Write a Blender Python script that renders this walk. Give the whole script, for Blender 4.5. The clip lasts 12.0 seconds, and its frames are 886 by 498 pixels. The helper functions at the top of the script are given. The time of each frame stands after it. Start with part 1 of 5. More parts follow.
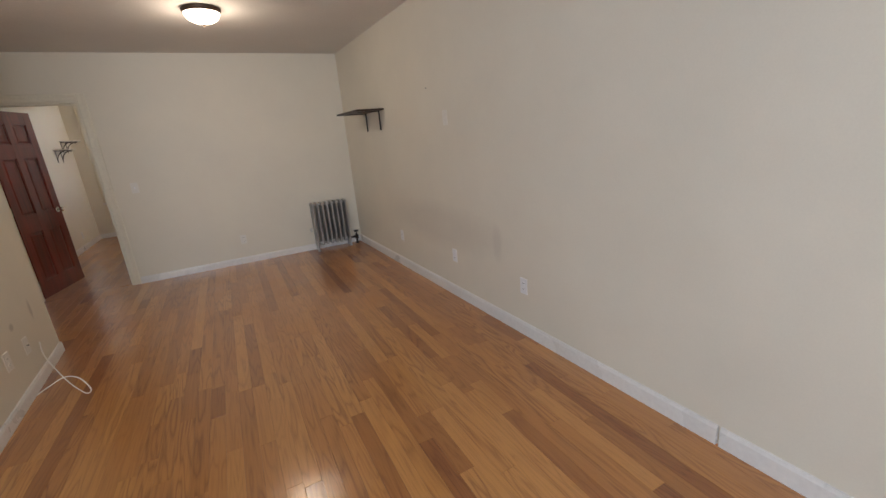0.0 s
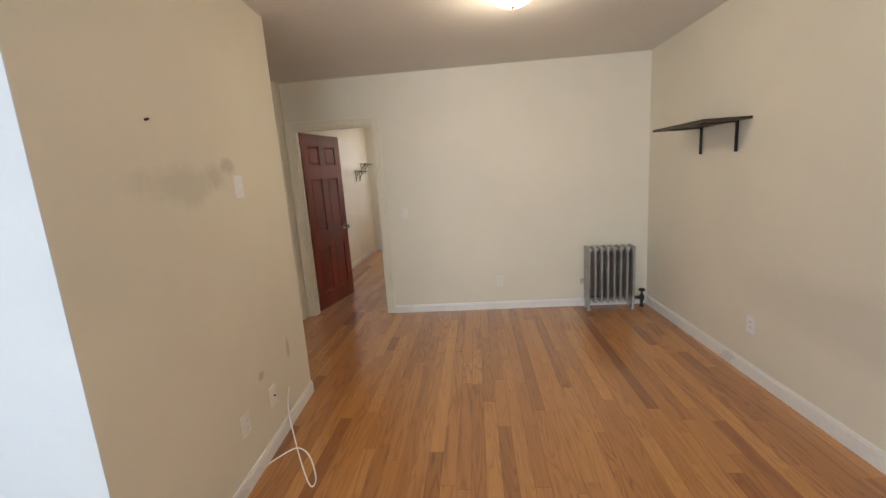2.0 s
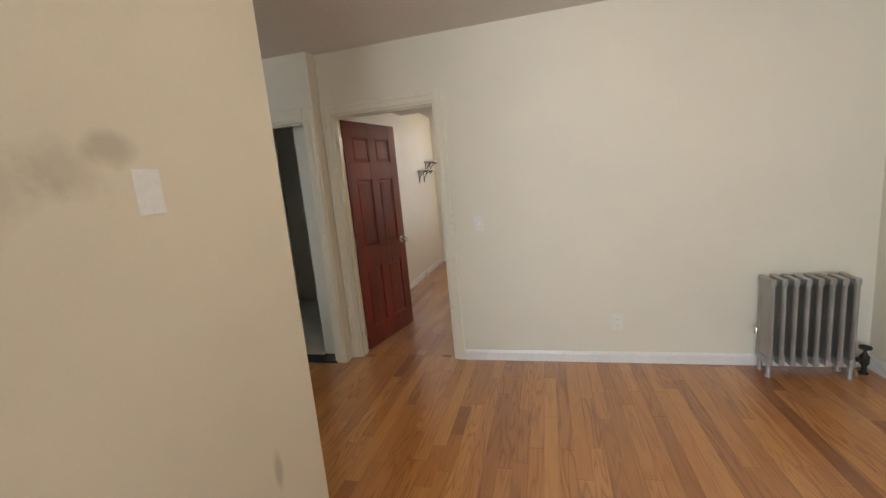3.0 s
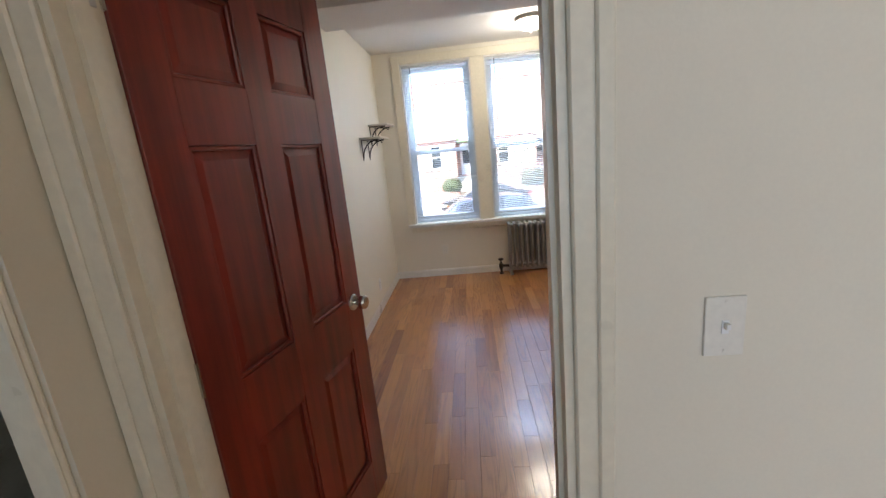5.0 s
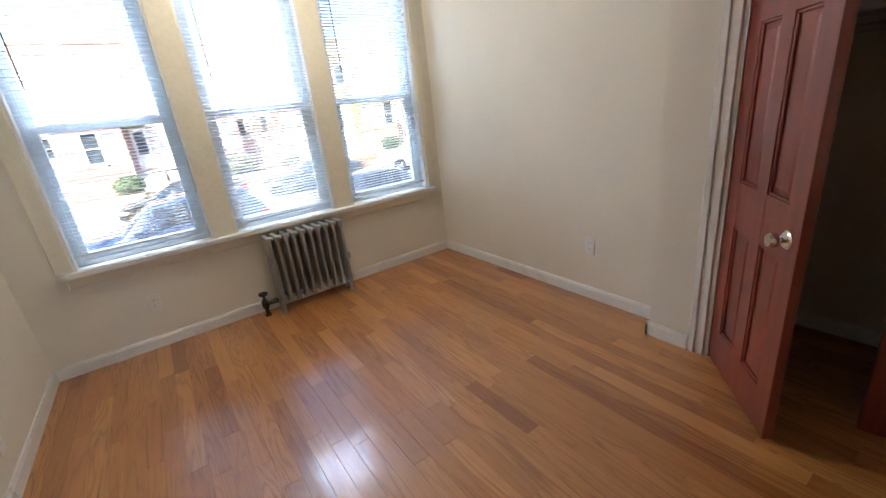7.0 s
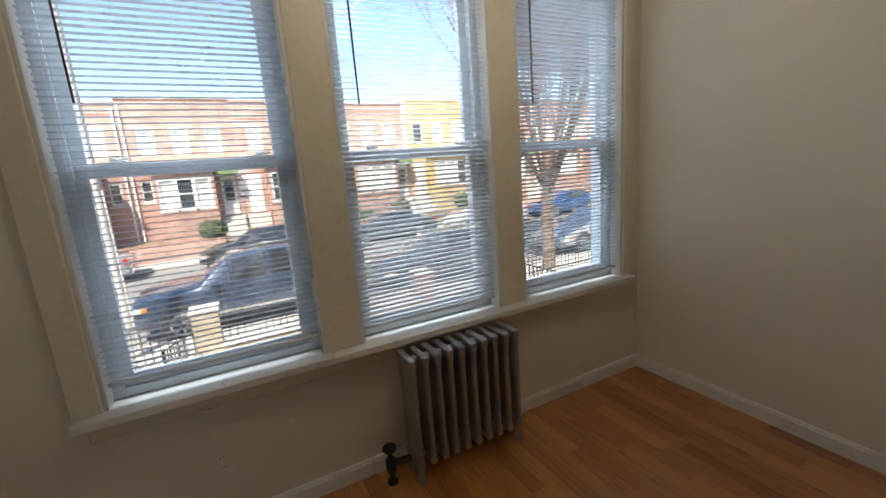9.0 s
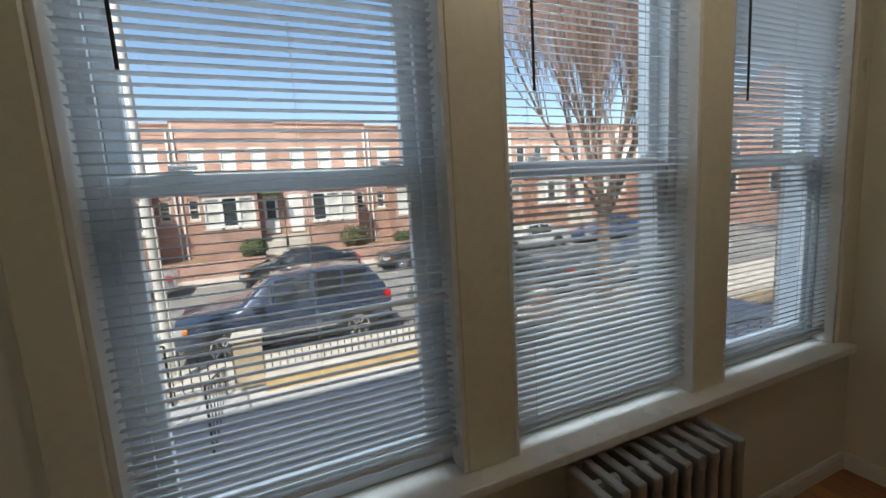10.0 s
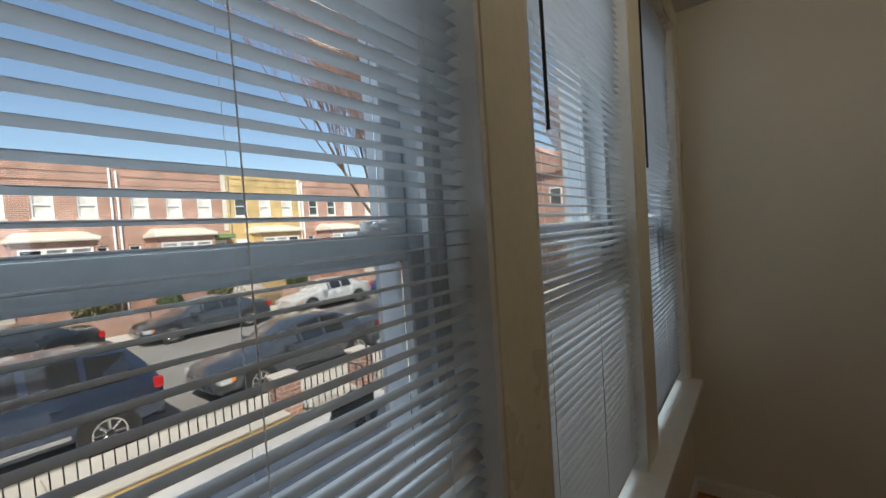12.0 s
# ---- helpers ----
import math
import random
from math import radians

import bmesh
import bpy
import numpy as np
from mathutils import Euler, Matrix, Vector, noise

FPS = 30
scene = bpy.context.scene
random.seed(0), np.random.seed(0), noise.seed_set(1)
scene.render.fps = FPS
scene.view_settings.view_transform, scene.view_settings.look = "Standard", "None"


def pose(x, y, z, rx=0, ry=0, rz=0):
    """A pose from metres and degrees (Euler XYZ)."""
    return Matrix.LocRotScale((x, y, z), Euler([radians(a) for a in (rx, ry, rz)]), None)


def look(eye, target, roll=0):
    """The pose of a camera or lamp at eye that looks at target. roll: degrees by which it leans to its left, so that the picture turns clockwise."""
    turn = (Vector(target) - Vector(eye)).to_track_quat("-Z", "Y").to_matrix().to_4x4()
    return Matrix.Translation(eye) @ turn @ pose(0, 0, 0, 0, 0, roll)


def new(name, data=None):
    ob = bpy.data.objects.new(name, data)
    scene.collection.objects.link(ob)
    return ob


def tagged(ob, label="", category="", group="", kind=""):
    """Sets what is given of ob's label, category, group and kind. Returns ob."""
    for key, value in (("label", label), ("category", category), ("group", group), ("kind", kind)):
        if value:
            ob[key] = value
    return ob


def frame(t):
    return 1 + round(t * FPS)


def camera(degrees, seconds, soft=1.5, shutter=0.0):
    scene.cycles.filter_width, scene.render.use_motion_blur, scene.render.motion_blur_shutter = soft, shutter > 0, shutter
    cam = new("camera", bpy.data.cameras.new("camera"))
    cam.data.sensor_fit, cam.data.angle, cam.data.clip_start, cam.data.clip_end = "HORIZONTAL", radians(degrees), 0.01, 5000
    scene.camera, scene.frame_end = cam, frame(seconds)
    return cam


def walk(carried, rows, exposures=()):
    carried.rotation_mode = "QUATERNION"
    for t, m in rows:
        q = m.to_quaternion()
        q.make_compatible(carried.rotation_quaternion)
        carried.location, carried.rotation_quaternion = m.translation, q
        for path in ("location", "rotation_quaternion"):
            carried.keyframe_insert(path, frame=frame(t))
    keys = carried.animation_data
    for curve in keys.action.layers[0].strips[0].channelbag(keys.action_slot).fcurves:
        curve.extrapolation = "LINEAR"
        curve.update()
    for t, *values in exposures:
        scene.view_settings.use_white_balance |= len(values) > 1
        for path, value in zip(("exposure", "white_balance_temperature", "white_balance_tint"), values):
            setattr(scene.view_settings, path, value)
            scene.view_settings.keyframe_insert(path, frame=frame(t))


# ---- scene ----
cam = camera(94.6, 12.0)
PATH = [
    (0, (0.942, -0.006, 1.451), (1.804, 1.71, 0.894), -4.9),
    (0.5, (0.957, 0.11, 1.45), (1.328, 1.998, 0.905), -5.0),
    (1, (0.848, 0.42, 1.449), (1.053, 2.344, 0.943), -4.1),
    (1.5, (0.81, 0.881, 1.465), (0.874, 2.832, 1.029), -3.7),
    (2, (0.759, 1.43, 1.49), (0.588, 3.389, 1.129), -3.9),
    (2.5, (0.619, 2.032, 1.49), (0.212, 3.96, 1.149), -4.7),
    (2.7, (0.582, 2.285, 1.452), (0.08, 4.193, 1.125), -5.3),
    (4.3, (-0.095, 4.174, 1.478), (-0.472, 6.11, 1.133), -2.7),
    (4.5, (-0.224, 4.423, 1.471), (-0.498, 6.367, 1.093), -2.3),
    (5, (-0.432, 5.025, 1.462), (-0.588, 6.965, 1.003), -5.6),
    (5.5, (-0.645, 5.508, 1.475), (-0.462, 7.434, 0.975), -4.0),
    (6, (-0.706, 5.95, 1.38), (-0.142, 7.776, 0.788), -6.9),
    (6.5, (-0.595, 6.279, 1.379), (0.284, 7.951, 0.724), -8.0),
    (6.7, (-0.562, 6.393, 1.371), (0.483, 7.957, 0.691), -6.8),
    (8.3, (-0.588, 7.534, 1.409), (0.403, 9.18, 0.855), -4.6),
    (8.5, (-0.628, 7.693, 1.43), (0.372, 9.341, 0.895), -4.3),
    (9, (-0.604, 8.093, 1.397), (0.28, 9.846, 1.014), -4.4),
    (9.5, (-0.705, 8.496, 1.411), (0.061, 10.317, 1.102), -3.4),
    (10, (-0.768, 8.868, 1.426), (0.002, 10.695, 1.159), -3.5),
    (10.5, (-0.771, 9.262, 1.437), (0.218, 10.989, 1.238), -2.4),
    (11, (-0.835, 9.443, 1.439), (0.408, 11.004, 1.305), -0.9),
    (11.5, (-0.870, 9.531, 1.471), (0.559, 10.927, 1.364), -1.7),
    (12, (-0.858, 9.497, 1.499), (0.719, 10.724, 1.417), -3.9),
]
walk(cam, [(t, look(eye, target, roll)) for t, eye, target, roll in PATH], exposures=[
    (0.0, 2.45, 6600, 16), (0.8, 2.6, 6800, 15), (2.7, 3.1, 6600, 11), (4.5, 3.0, 5800, 10), (5.0, 3.05, 5800, 10), (5.5, 3.4, 5300, 9), (6.0, 3.6, 5400, 9),
    (6.5, 3.45, 5600, 9), (8.5, 2.15, 6300, 9), (9.5, 1.3, 6500, 7), (10.5, 0.75, 6500, 5), (12.0, 0.6, 6600, 6)])

# ---------- world, sun and sky ----------
SUN_EL, SUN_AZ = 52.0, 40.0          # degrees; the sun stands behind the house, towards -x and -y
world = bpy.data.worlds.new("sky")
scene.world = world
world.use_nodes = True
wn = world.node_tree
sky = wn.nodes.new("ShaderNodeTexSky")
sky.sky_type, sky.sun_disc = "NISHITA", False
sky.sun_elevation, sky.sun_rotation = radians(SUN_EL), radians(180 + SUN_AZ)
sky.air_density, sky.dust_density, sky.ozone_density = 1.0, 0.6, 1.4
wn.links.new(sky.outputs[0], wn.nodes["Background"].inputs[0])
wn.nodes["Background"].inputs[1].default_value = 0.11
sun = new("sun", bpy.data.lights.new("sun", "SUN"))
sun.data.energy, sun.data.angle, sun.data.color = 4.8, radians(0.53), (1.0, 0.93, 0.84)
_e, _a = radians(SUN_EL), radians(SUN_AZ)
sun.matrix_world = look((-math.sin(_a) * math.cos(_e) * 60, -math.cos(_a) * math.cos(_e) * 60, math.sin(_e) * 60), (0, 0, 0))


def bulb(name, x, y, z, watts, color, r=0.06):
    ob = new(name, bpy.data.lights.new(name, "POINT"))
    ob.data.energy, ob.data.color, ob.data.shadow_soft_size = watts, color, r
    ob.location = (x, y, z)
    return ob


LIVING_LAMP, BED_LAMP = (1.03, 4.02), (0.22, 9.10)
bulb("bulb_living", *LIVING_LAMP, 2.32, 1.35, (1.0, 0.85, 0.66), 0.12)
bulb("bulb_bedroom", *BED_LAMP, 2.37, 2.2, (1.0, 0.86, 0.66), 0.12)
back_light = new("daylight_back_window", bpy.data.lights.new("daylight_back_window", "AREA"))
back_light.data.shape, back_light.data.size, back_light.data.size_y = "RECTANGLE", 2.6, 1.5
back_light.data.energy, back_light.data.color = 22, (0.72, 0.86, 1.0)
back_light.matrix_world = look((-0.3, -2.33, 1.55), (-0.3, 2, 1.45))

# added lamp, unseen outside, that boosts sky light into the three bedroom windows
front_fill = new("fill_front_windows", bpy.data.lights.new("fill_front_windows", "AREA"))
front_fill.data.shape, front_fill.data.size, front_fill.data.size_y = "RECTANGLE", 3.2, 1.2
front_fill.data.energy, front_fill.data.color = 50, (0.74, 0.87, 1.0)
front_fill.matrix_world = look((0.2, 11.25, 3.75), (0.2, 9.4, 1.3))


# ---------- materials ----------
def nodes_of(m):
    m.use_nodes = True
    return m.node_tree, m.node_tree.nodes["Principled BSDF"]


def add(t, kind, **inputs):
    n = t.nodes.new(kind)
    for k, v in inputs.items():
        n.inputs[k.replace("_", " ")].default_value = v
    return n


def mat(name, color, rough=0.5, metal=0.0, big=1.5, small=60.0, vary=0.08, bump=0.06, coat=0.0, trans=0.0, fine=0.04):
    """Paint, plaster, metal and the like: a base colour with broad mottling, fine speckle and relief."""
    m = bpy.data.materials.new(name)
    t, p = nodes_of(m)
    co = add(t, "ShaderNodeTexCoord")
    n1 = add(t, "ShaderNodeTexNoise", Scale=big, Detail=5.0, Roughness=0.6)
    n2 = add(t, "ShaderNodeTexNoise", Scale=small, Detail=4.0, Roughness=0.6)
    for n in (n1, n2):
        t.links.new(co.outputs["Object"], n.inputs["Vector"])
    m1 = add(t, "ShaderNodeMapRange", From_Min=0.3, From_Max=0.7, To_Min=1 - vary, To_Max=1 + vary)
    m2 = add(t, "ShaderNodeMapRange", From_Min=0.3, From_Max=0.7, To_Min=1 - fine, To_Max=1 + fine)
    t.links.new(n1.outputs[0], m1.inputs[0])
    t.links.new(n2.outputs[0], m2.inputs[0])
    mul = add(t, "ShaderNodeMath")
    mul.operation = "MULTIPLY"
    t.links.new(m1.outputs[0], mul.inputs[0])
    t.links.new(m2.outputs[0], mul.inputs[1])
    sc = add(t, "ShaderNodeVectorMath")
    sc.operation = "SCALE"
    sc.inputs[0].default_value = color
    t.links.new(mul.outputs[0], sc.inputs["Scale"])
    t.links.new(sc.outputs[0], p.inputs["Base Color"])
    rr = add(t, "ShaderNodeMapRange", From_Min=0.3, From_Max=0.7, To_Min=max(0.02, rough - 0.07), To_Max=min(1, rough + 0.07))
    t.links.new(n1.outputs[0], rr.inputs[0])
    t.links.new(rr.outputs[0], p.inputs["Roughness"])
    p.inputs["Metallic"].default_value = metal
    p.inputs["Coat Weight"].default_value = coat
    p.inputs["Transmission Weight"].default_value = trans
    if bump:
        b = add(t, "ShaderNodeBump", Strength=bump, Distance=0.01)
        t.links.new(n2.outputs[0], b.inputs["Height"])
        t.links.new(b.outputs[0], p.inputs["Normal"])
    return m


def smudge(m, boxes, tint):
    """Stains of their own shape on a painted wall: each box (centre, half sizes, depth) is broken up by noise."""
    t, p = nodes_of(m)
    src = p.inputs["Base Color"].links[0].from_socket
    co = add(t, "ShaderNodeTexCoord")
    nz = add(t, "ShaderNodeTexNoise", Scale=5.0, Detail=6.0, Roughness=0.65)
    t.links.new(co.outputs["Object"], nz.inputs["Vector"])
    for (c, h, depth, soft) in boxes:
        sub = add(t, "ShaderNodeVectorMath")
        sub.operation = "SUBTRACT"
        sub.inputs[1].default_value = c
        t.links.new(co.outputs["Object"], sub.inputs[0])
        dv = add(t, "ShaderNodeVectorMath")
        dv.operation = "DIVIDE"
        dv.inputs[1].default_value = h
        t.links.new(sub.outputs[0], dv.inputs[0])
        ln = add(t, "ShaderNodeVectorMath")
        ln.operation = "LENGTH"
        t.links.new(dv.outputs[0], ln.inputs[0])
        jit = add(t, "ShaderNodeMath")
        jit.operation = "MULTIPLY_ADD"
        jit.inputs[1].default_value = soft
        t.links.new(nz.outputs[0], jit.inputs[0])
        t.links.new(ln.outputs["Value"], jit.inputs[2])
        mr = add(t, "ShaderNodeMapRange", From_Min=0.45 + soft * 0.5, From_Max=1.0 + soft * 0.5, To_Min=depth, To_Max=0.0)
        t.links.new(jit.outputs[0], mr.inputs[0])
        mx = add(t, "ShaderNodeMix")
        mx.data_type = "RGBA"
        mx.inputs["B"].default_value = (*tint, 1)
        t.links.new(mr.outputs[0], mx.inputs["Factor"])
        t.links.new(src, mx.inputs["A"])
        src = mx.outputs["Result"]
    t.links.new(src, p.inputs["Base Color"])


def wood(name, dark, light, rough, along="y", per_piece=True, coat=0.3, ring=1.0, figure=0.30):
    """Boards with grain along one axis; each board takes its own tone."""
    m = bpy.data.materials.new(name)
    t, p = nodes_of(m)
    geo = add(t, "ShaderNodeNewGeometry")
    co = add(t, "ShaderNodeTexCoord")
    info = add(t, "ShaderNodeObjectInfo")
    rnd = add(t, "ShaderNodeMath")
    rnd.operation = "ADD"
    t.links.new(info.outputs["Random"], rnd.inputs[0])
    t.links.new(geo.outputs["Random Per Island"], rnd.inputs[1])
    fr = add(t, "ShaderNodeMath")
    fr.operation = "FRACT"
    t.links.new(rnd.outputs[0], fr.inputs[0])
    wn_ = add(t, "ShaderNodeTexWhiteNoise")
    wn_.noise_dimensions = "1D"
    t.links.new(fr.outputs[0], wn_.inputs["W"])
    off = add(t, "ShaderNodeVectorMath")
    off.operation = "MULTIPLY_ADD"
    off.inputs[1].default_value = (37, 61, 23) if per_piece else (0, 0, 0)
    t.links.new(wn_.outputs["Color"], off.inputs[0])
    t.links.new(geo.outputs["Position"] if per_piece else co.outputs["Object"], off.inputs[2])
    mp = add(t, "ShaderNodeMapping")
    s = {"x": (1.0, 16, 16), "y": (16, 1.0, 16), "z": (16, 16, 1.0)}[along]
    mp.inputs["Scale"].default_value = s
    t.links.new(off.outputs[0], mp.inputs["Vector"])
    g1 = add(t, "ShaderNodeTexNoise", Scale=1.6 * ring, Detail=4.0, Roughness=0.55, Distortion=1.2)
    g2 = add(t, "ShaderNodeTexNoise", Scale=9.0, Detail=6.0, Roughness=0.7)
    for n in (g1, g2):
        t.links.new(mp.outputs[0], n.inputs["Vector"])
    rings = add(t, "ShaderNodeMath")
    rings.operation = "MULTIPLY"
    rings.inputs[1].default_value = 9.0
    t.links.new(g1.outputs[0], rings.inputs[0])
    pp = add(t, "ShaderNodeMath")
    pp.operation = "PINGPONG"
    pp.inputs[1].default_value = 1.0
    t.links.new(rings.outputs[0], pp.inputs[0])
    mixv = add(t, "ShaderNodeMath")
    mixv.operation = "MULTIPLY_ADD"
    mixv.inputs[1].default_value = figure
    t.links.new(pp.outputs[0], mixv.inputs[0])
    t.links.new(g2.outputs[0], mixv.inputs[2])
    mr = add(t, "ShaderNodeMapRange", From_Min=0.32, From_Max=0.62 + figure)
    t.links.new(mixv.outputs[0], mr.inputs[0])
    cm = add(t, "ShaderNodeMix")
    cm.data_type = "RGBA"
    cm.inputs["A"].default_value, cm.inputs["B"].default_value = (*dark, 1), (*light, 1)
    t.links.new(mr.outputs[0], cm.inputs["Factor"])
    src = cm.outputs["Result"]
    if per_piece:
        tone = add(t, "ShaderNodeValToRGB")
        tone.color_ramp.interpolation = "LINEAR"
        el = tone.color_ramp.elements
        el[0].position, el[0].color = 0.0, (0.58, 0.46, 0.40, 1)
        el[1].position, el[1].color = 1.0, (1.22, 1.24, 1.20, 1)
        for pos, c in ((0.04, (0.70, 0.60, 0.52)), (0.09, (0.84, 0.77, 0.70)), (0.30, (0.92, 0.89, 0.84)), (0.65, (1.04, 1.03, 1.0))):
            e = el.new(pos)
            e.color = (*c, 1)
        t.links.new(fr.outputs[0], tone.inputs[0])
        mm = add(t, "ShaderNodeMix")
        mm.data_type, mm.blend_type = "RGBA", "MULTIPLY"
        mm.inputs["Factor"].default_value = 1.0
        t.links.new(src, mm.inputs["A"])
        t.links.new(tone.outputs[0], mm.inputs["B"])
        src = mm.outputs["Result"]
    t.links.new(src, p.inputs["Base Color"])
    wear = add(t, "ShaderNodeTexNoise", Scale=2.2, Detail=5.0)
    t.links.new(geo.outputs["Position"], wear.inputs["Vector"])
    wr = add(t, "ShaderNodeMapRange", From_Min=0.3, From_Max=0.7, To_Min=rough - 0.06, To_Max=rough + 0.1)
    t.links.new(wear.outputs[0], wr.inputs[0])
    t.links.new(wr.outputs[0], p.inputs["Roughness"])
    p.inputs["Coat Weight"].default_value, p.inputs["Coat Roughness"].default_value = coat, 0.18
    b = add(t, "ShaderNodeBump", Strength=0.12, Distance=0.004)
    t.links.new(g2.outputs[0], b.inputs["Height"])
    t.links.new(b.outputs[0], p.inputs["Normal"])
    return m


def link_math(t, op, a, b=None, c=None):
    """One math node; each operand is a number or a socket."""
    n = t.nodes.new("ShaderNodeMath")
    n.operation = op
    for i, v in enumerate((a, b, c)):
        if v is None:
            continue
        if isinstance(v, (int, float)):
            n.inputs[i].default_value = v
        else:
            t.links.new(v, n.inputs[i])
    return n.outputs[0]


def oak_floor(name, dark, light):
    """Flat-sawn oak strips: cathedral grain on some, straight grain on others, each in its own tone, under worn varnish."""
    m = bpy.data.materials.new(name)
    t, p = nodes_of(m)
    geo, info = add(t, "ShaderNodeNewGeometry"), add(t, "ShaderNodeObjectInfo")
    own = link_math(t, "FRACT", link_math(t, "ADD", info.outputs["Random"], geo.outputs["Random Per Island"]))
    white = add(t, "ShaderNodeTexWhiteNoise")
    white.noise_dimensions = "1D"
    t.links.new(own, white.inputs["W"])
    pick = add(t, "ShaderNodeSeparateColor")
    t.links.new(white.outputs["Color"], pick.inputs[0])
    off = add(t, "ShaderNodeVectorMath")
    off.operation = "MULTIPLY_ADD"
    off.inputs[1].default_value = (7, 11, 5)
    t.links.new(white.outputs["Color"], off.inputs[0])
    t.links.new(geo.outputs["Position"], off.inputs[2])
    broad, pores = add(t, "ShaderNodeMapping"), add(t, "ShaderNodeMapping")
    broad.inputs["Scale"].default_value, pores.inputs["Scale"].default_value = (15, 1.25, 1), (210, 5, 1)
    for q in (broad, pores):
        t.links.new(off.outputs[0], q.inputs["Vector"])
    g1 = add(t, "ShaderNodeTexNoise", Scale=1.0, Detail=2.0, Roughness=0.35, Distortion=0.25)
    g2 = add(t, "ShaderNodeTexNoise", Scale=1.0, Detail=3.0, Roughness=0.6)
    t.links.new(broad.outputs[0], g1.inputs["Vector"])
    t.links.new(pores.outputs[0], g2.inputs["Vector"])
    count = link_math(t, "MULTIPLY_ADD", pick.outputs[0], 16.0, 9.0)
    ring = link_math(t, "POWER", link_math(t, "PINGPONG", link_math(t, "MULTIPLY", g1.outputs[0], count), 1.0), 2.6)
    strength = link_math(t, "MULTIPLY_ADD", pick.outputs[1], 0.60, 0.16)
    pore = add(t, "ShaderNodeMapRange", From_Min=0.48, From_Max=0.72, To_Min=0.0, To_Max=0.36)
    t.links.new(g2.outputs[0], pore.inputs[0])
    grain = link_math(t, "ADD", link_math(t, "MULTIPLY", ring, strength), pore.outputs[0])
    cm = add(t, "ShaderNodeMix")
    cm.data_type = "RGBA"
    cm.inputs["A"].default_value, cm.inputs["B"].default_value = (*light, 1), (*dark, 1)
    t.links.new(link_math(t, "MINIMUM", grain, 1.0), cm.inputs["Factor"])
    tone = add(t, "ShaderNodeValToRGB")
    el = tone.color_ramp.elements
    el[0].position, el[0].color = 0.0, (0.58, 0.45, 0.38, 1)
    el[1].position, el[1].color = 1.0, (1.22, 1.32, 1.45, 1)
    for pos, c in ((0.05, (0.72, 0.61, 0.54)), (0.11, (0.85, 0.78, 0.72)), (0.36, (0.94, 0.90, 0.86)), (0.66, (1.04, 1.04, 1.02)), (0.86, (1.12, 1.17, 1.18))):
        e = el.new(pos)
        e.color = (*c, 1)
    t.links.new(own, tone.inputs[0])
    mm = add(t, "ShaderNodeMix")
    mm.data_type, mm.blend_type = "RGBA", "MULTIPLY"
    mm.inputs["Factor"].default_value = 1.0
    t.links.new(cm.outputs["Result"], mm.inputs["A"])
    t.links.new(tone.outputs[0], mm.inputs["B"])
    t.links.new(mm.outputs["Result"], p.inputs["Base Color"])
    wear = add(t, "ShaderNodeTexNoise", Scale=2.2, Detail=5.0)
    t.links.new(geo.outputs["Position"], wear.inputs["Vector"])
    for sock, lo, hi in (("Roughness", 0.30, 0.46), ("Coat Roughness", 0.10, 0.22)):
        wr = add(t, "ShaderNodeMapRange", From_Min=0.3, From_Max=0.7, To_Min=lo, To_Max=hi)
        t.links.new(wear.outputs[0], wr.inputs[0])
        t.links.new(wr.outputs[0], p.inputs[sock])
    p.inputs["Coat Weight"].default_value, p.inputs["Coat IOR"].default_value = 1.0, 1.6
    b = add(t, "ShaderNodeBump", Strength=0.10, Distance=0.003)
    b.invert = True
    t.links.new(grain, b.inputs["Height"])
    t.links.new(b.outputs[0], p.inputs["Normal"])
    t.links.new(b.outputs[0], p.inputs["Coat Normal"])
    return m


def stained(name, dark, light):
    """Clear-varnished stained softwood: long uneven streaks up the door and broad patches where the stain took better."""
    m = bpy.data.materials.new(name)
    t, p = nodes_of(m)
    co = add(t, "ShaderNodeTexCoord")
    streak = add(t, "ShaderNodeMapping")
    streak.inputs["Scale"].default_value = (34, 34, 1.1)
    t.links.new(co.outputs["Object"], streak.inputs["Vector"])
    fine_ = add(t, "ShaderNodeTexNoise", Scale=1.0, Detail=4.0, Roughness=0.6)
    t.links.new(streak.outputs[0], fine_.inputs["Vector"])
    wide = add(t, "ShaderNodeMapping")
    wide.inputs["Scale"].default_value = (5, 5, 1.6)
    t.links.new(co.outputs["Object"], wide.inputs["Vector"])
    cloud = add(t, "ShaderNodeTexNoise", Scale=1.0, Detail=3.0, Roughness=0.5)
    t.links.new(wide.outputs[0], cloud.inputs["Vector"])
    both = link_math(t, "MULTIPLY_ADD", cloud.outputs[0], 0.7, link_math(t, "MULTIPLY", fine_.outputs[0], 0.6))
    mr = add(t, "ShaderNodeMapRange", From_Min=0.45, From_Max=0.88)
    t.links.new(both, mr.inputs[0])
    cm = add(t, "ShaderNodeMix")
    cm.data_type = "RGBA"
    cm.inputs["A"].default_value, cm.inputs["B"].default_value = (*dark, 1), (*light, 1)
    t.links.new(mr.outputs[0], cm.inputs["Factor"])
    t.links.new(cm.outputs["Result"], p.inputs["Base Color"])
    p.inputs["Roughness"].default_value = 0.34
    p.inputs["Coat Weight"].default_value, p.inputs["Coat Roughness"].default_value = 0.55, 0.16
    b = add(t, "ShaderNodeBump", Strength=0.05, Distance=0.002)
    t.links.new(fine_.outputs[0], b.inputs["Height"])
    t.links.new(b.outputs[0], p.inputs["Normal"])
    return m


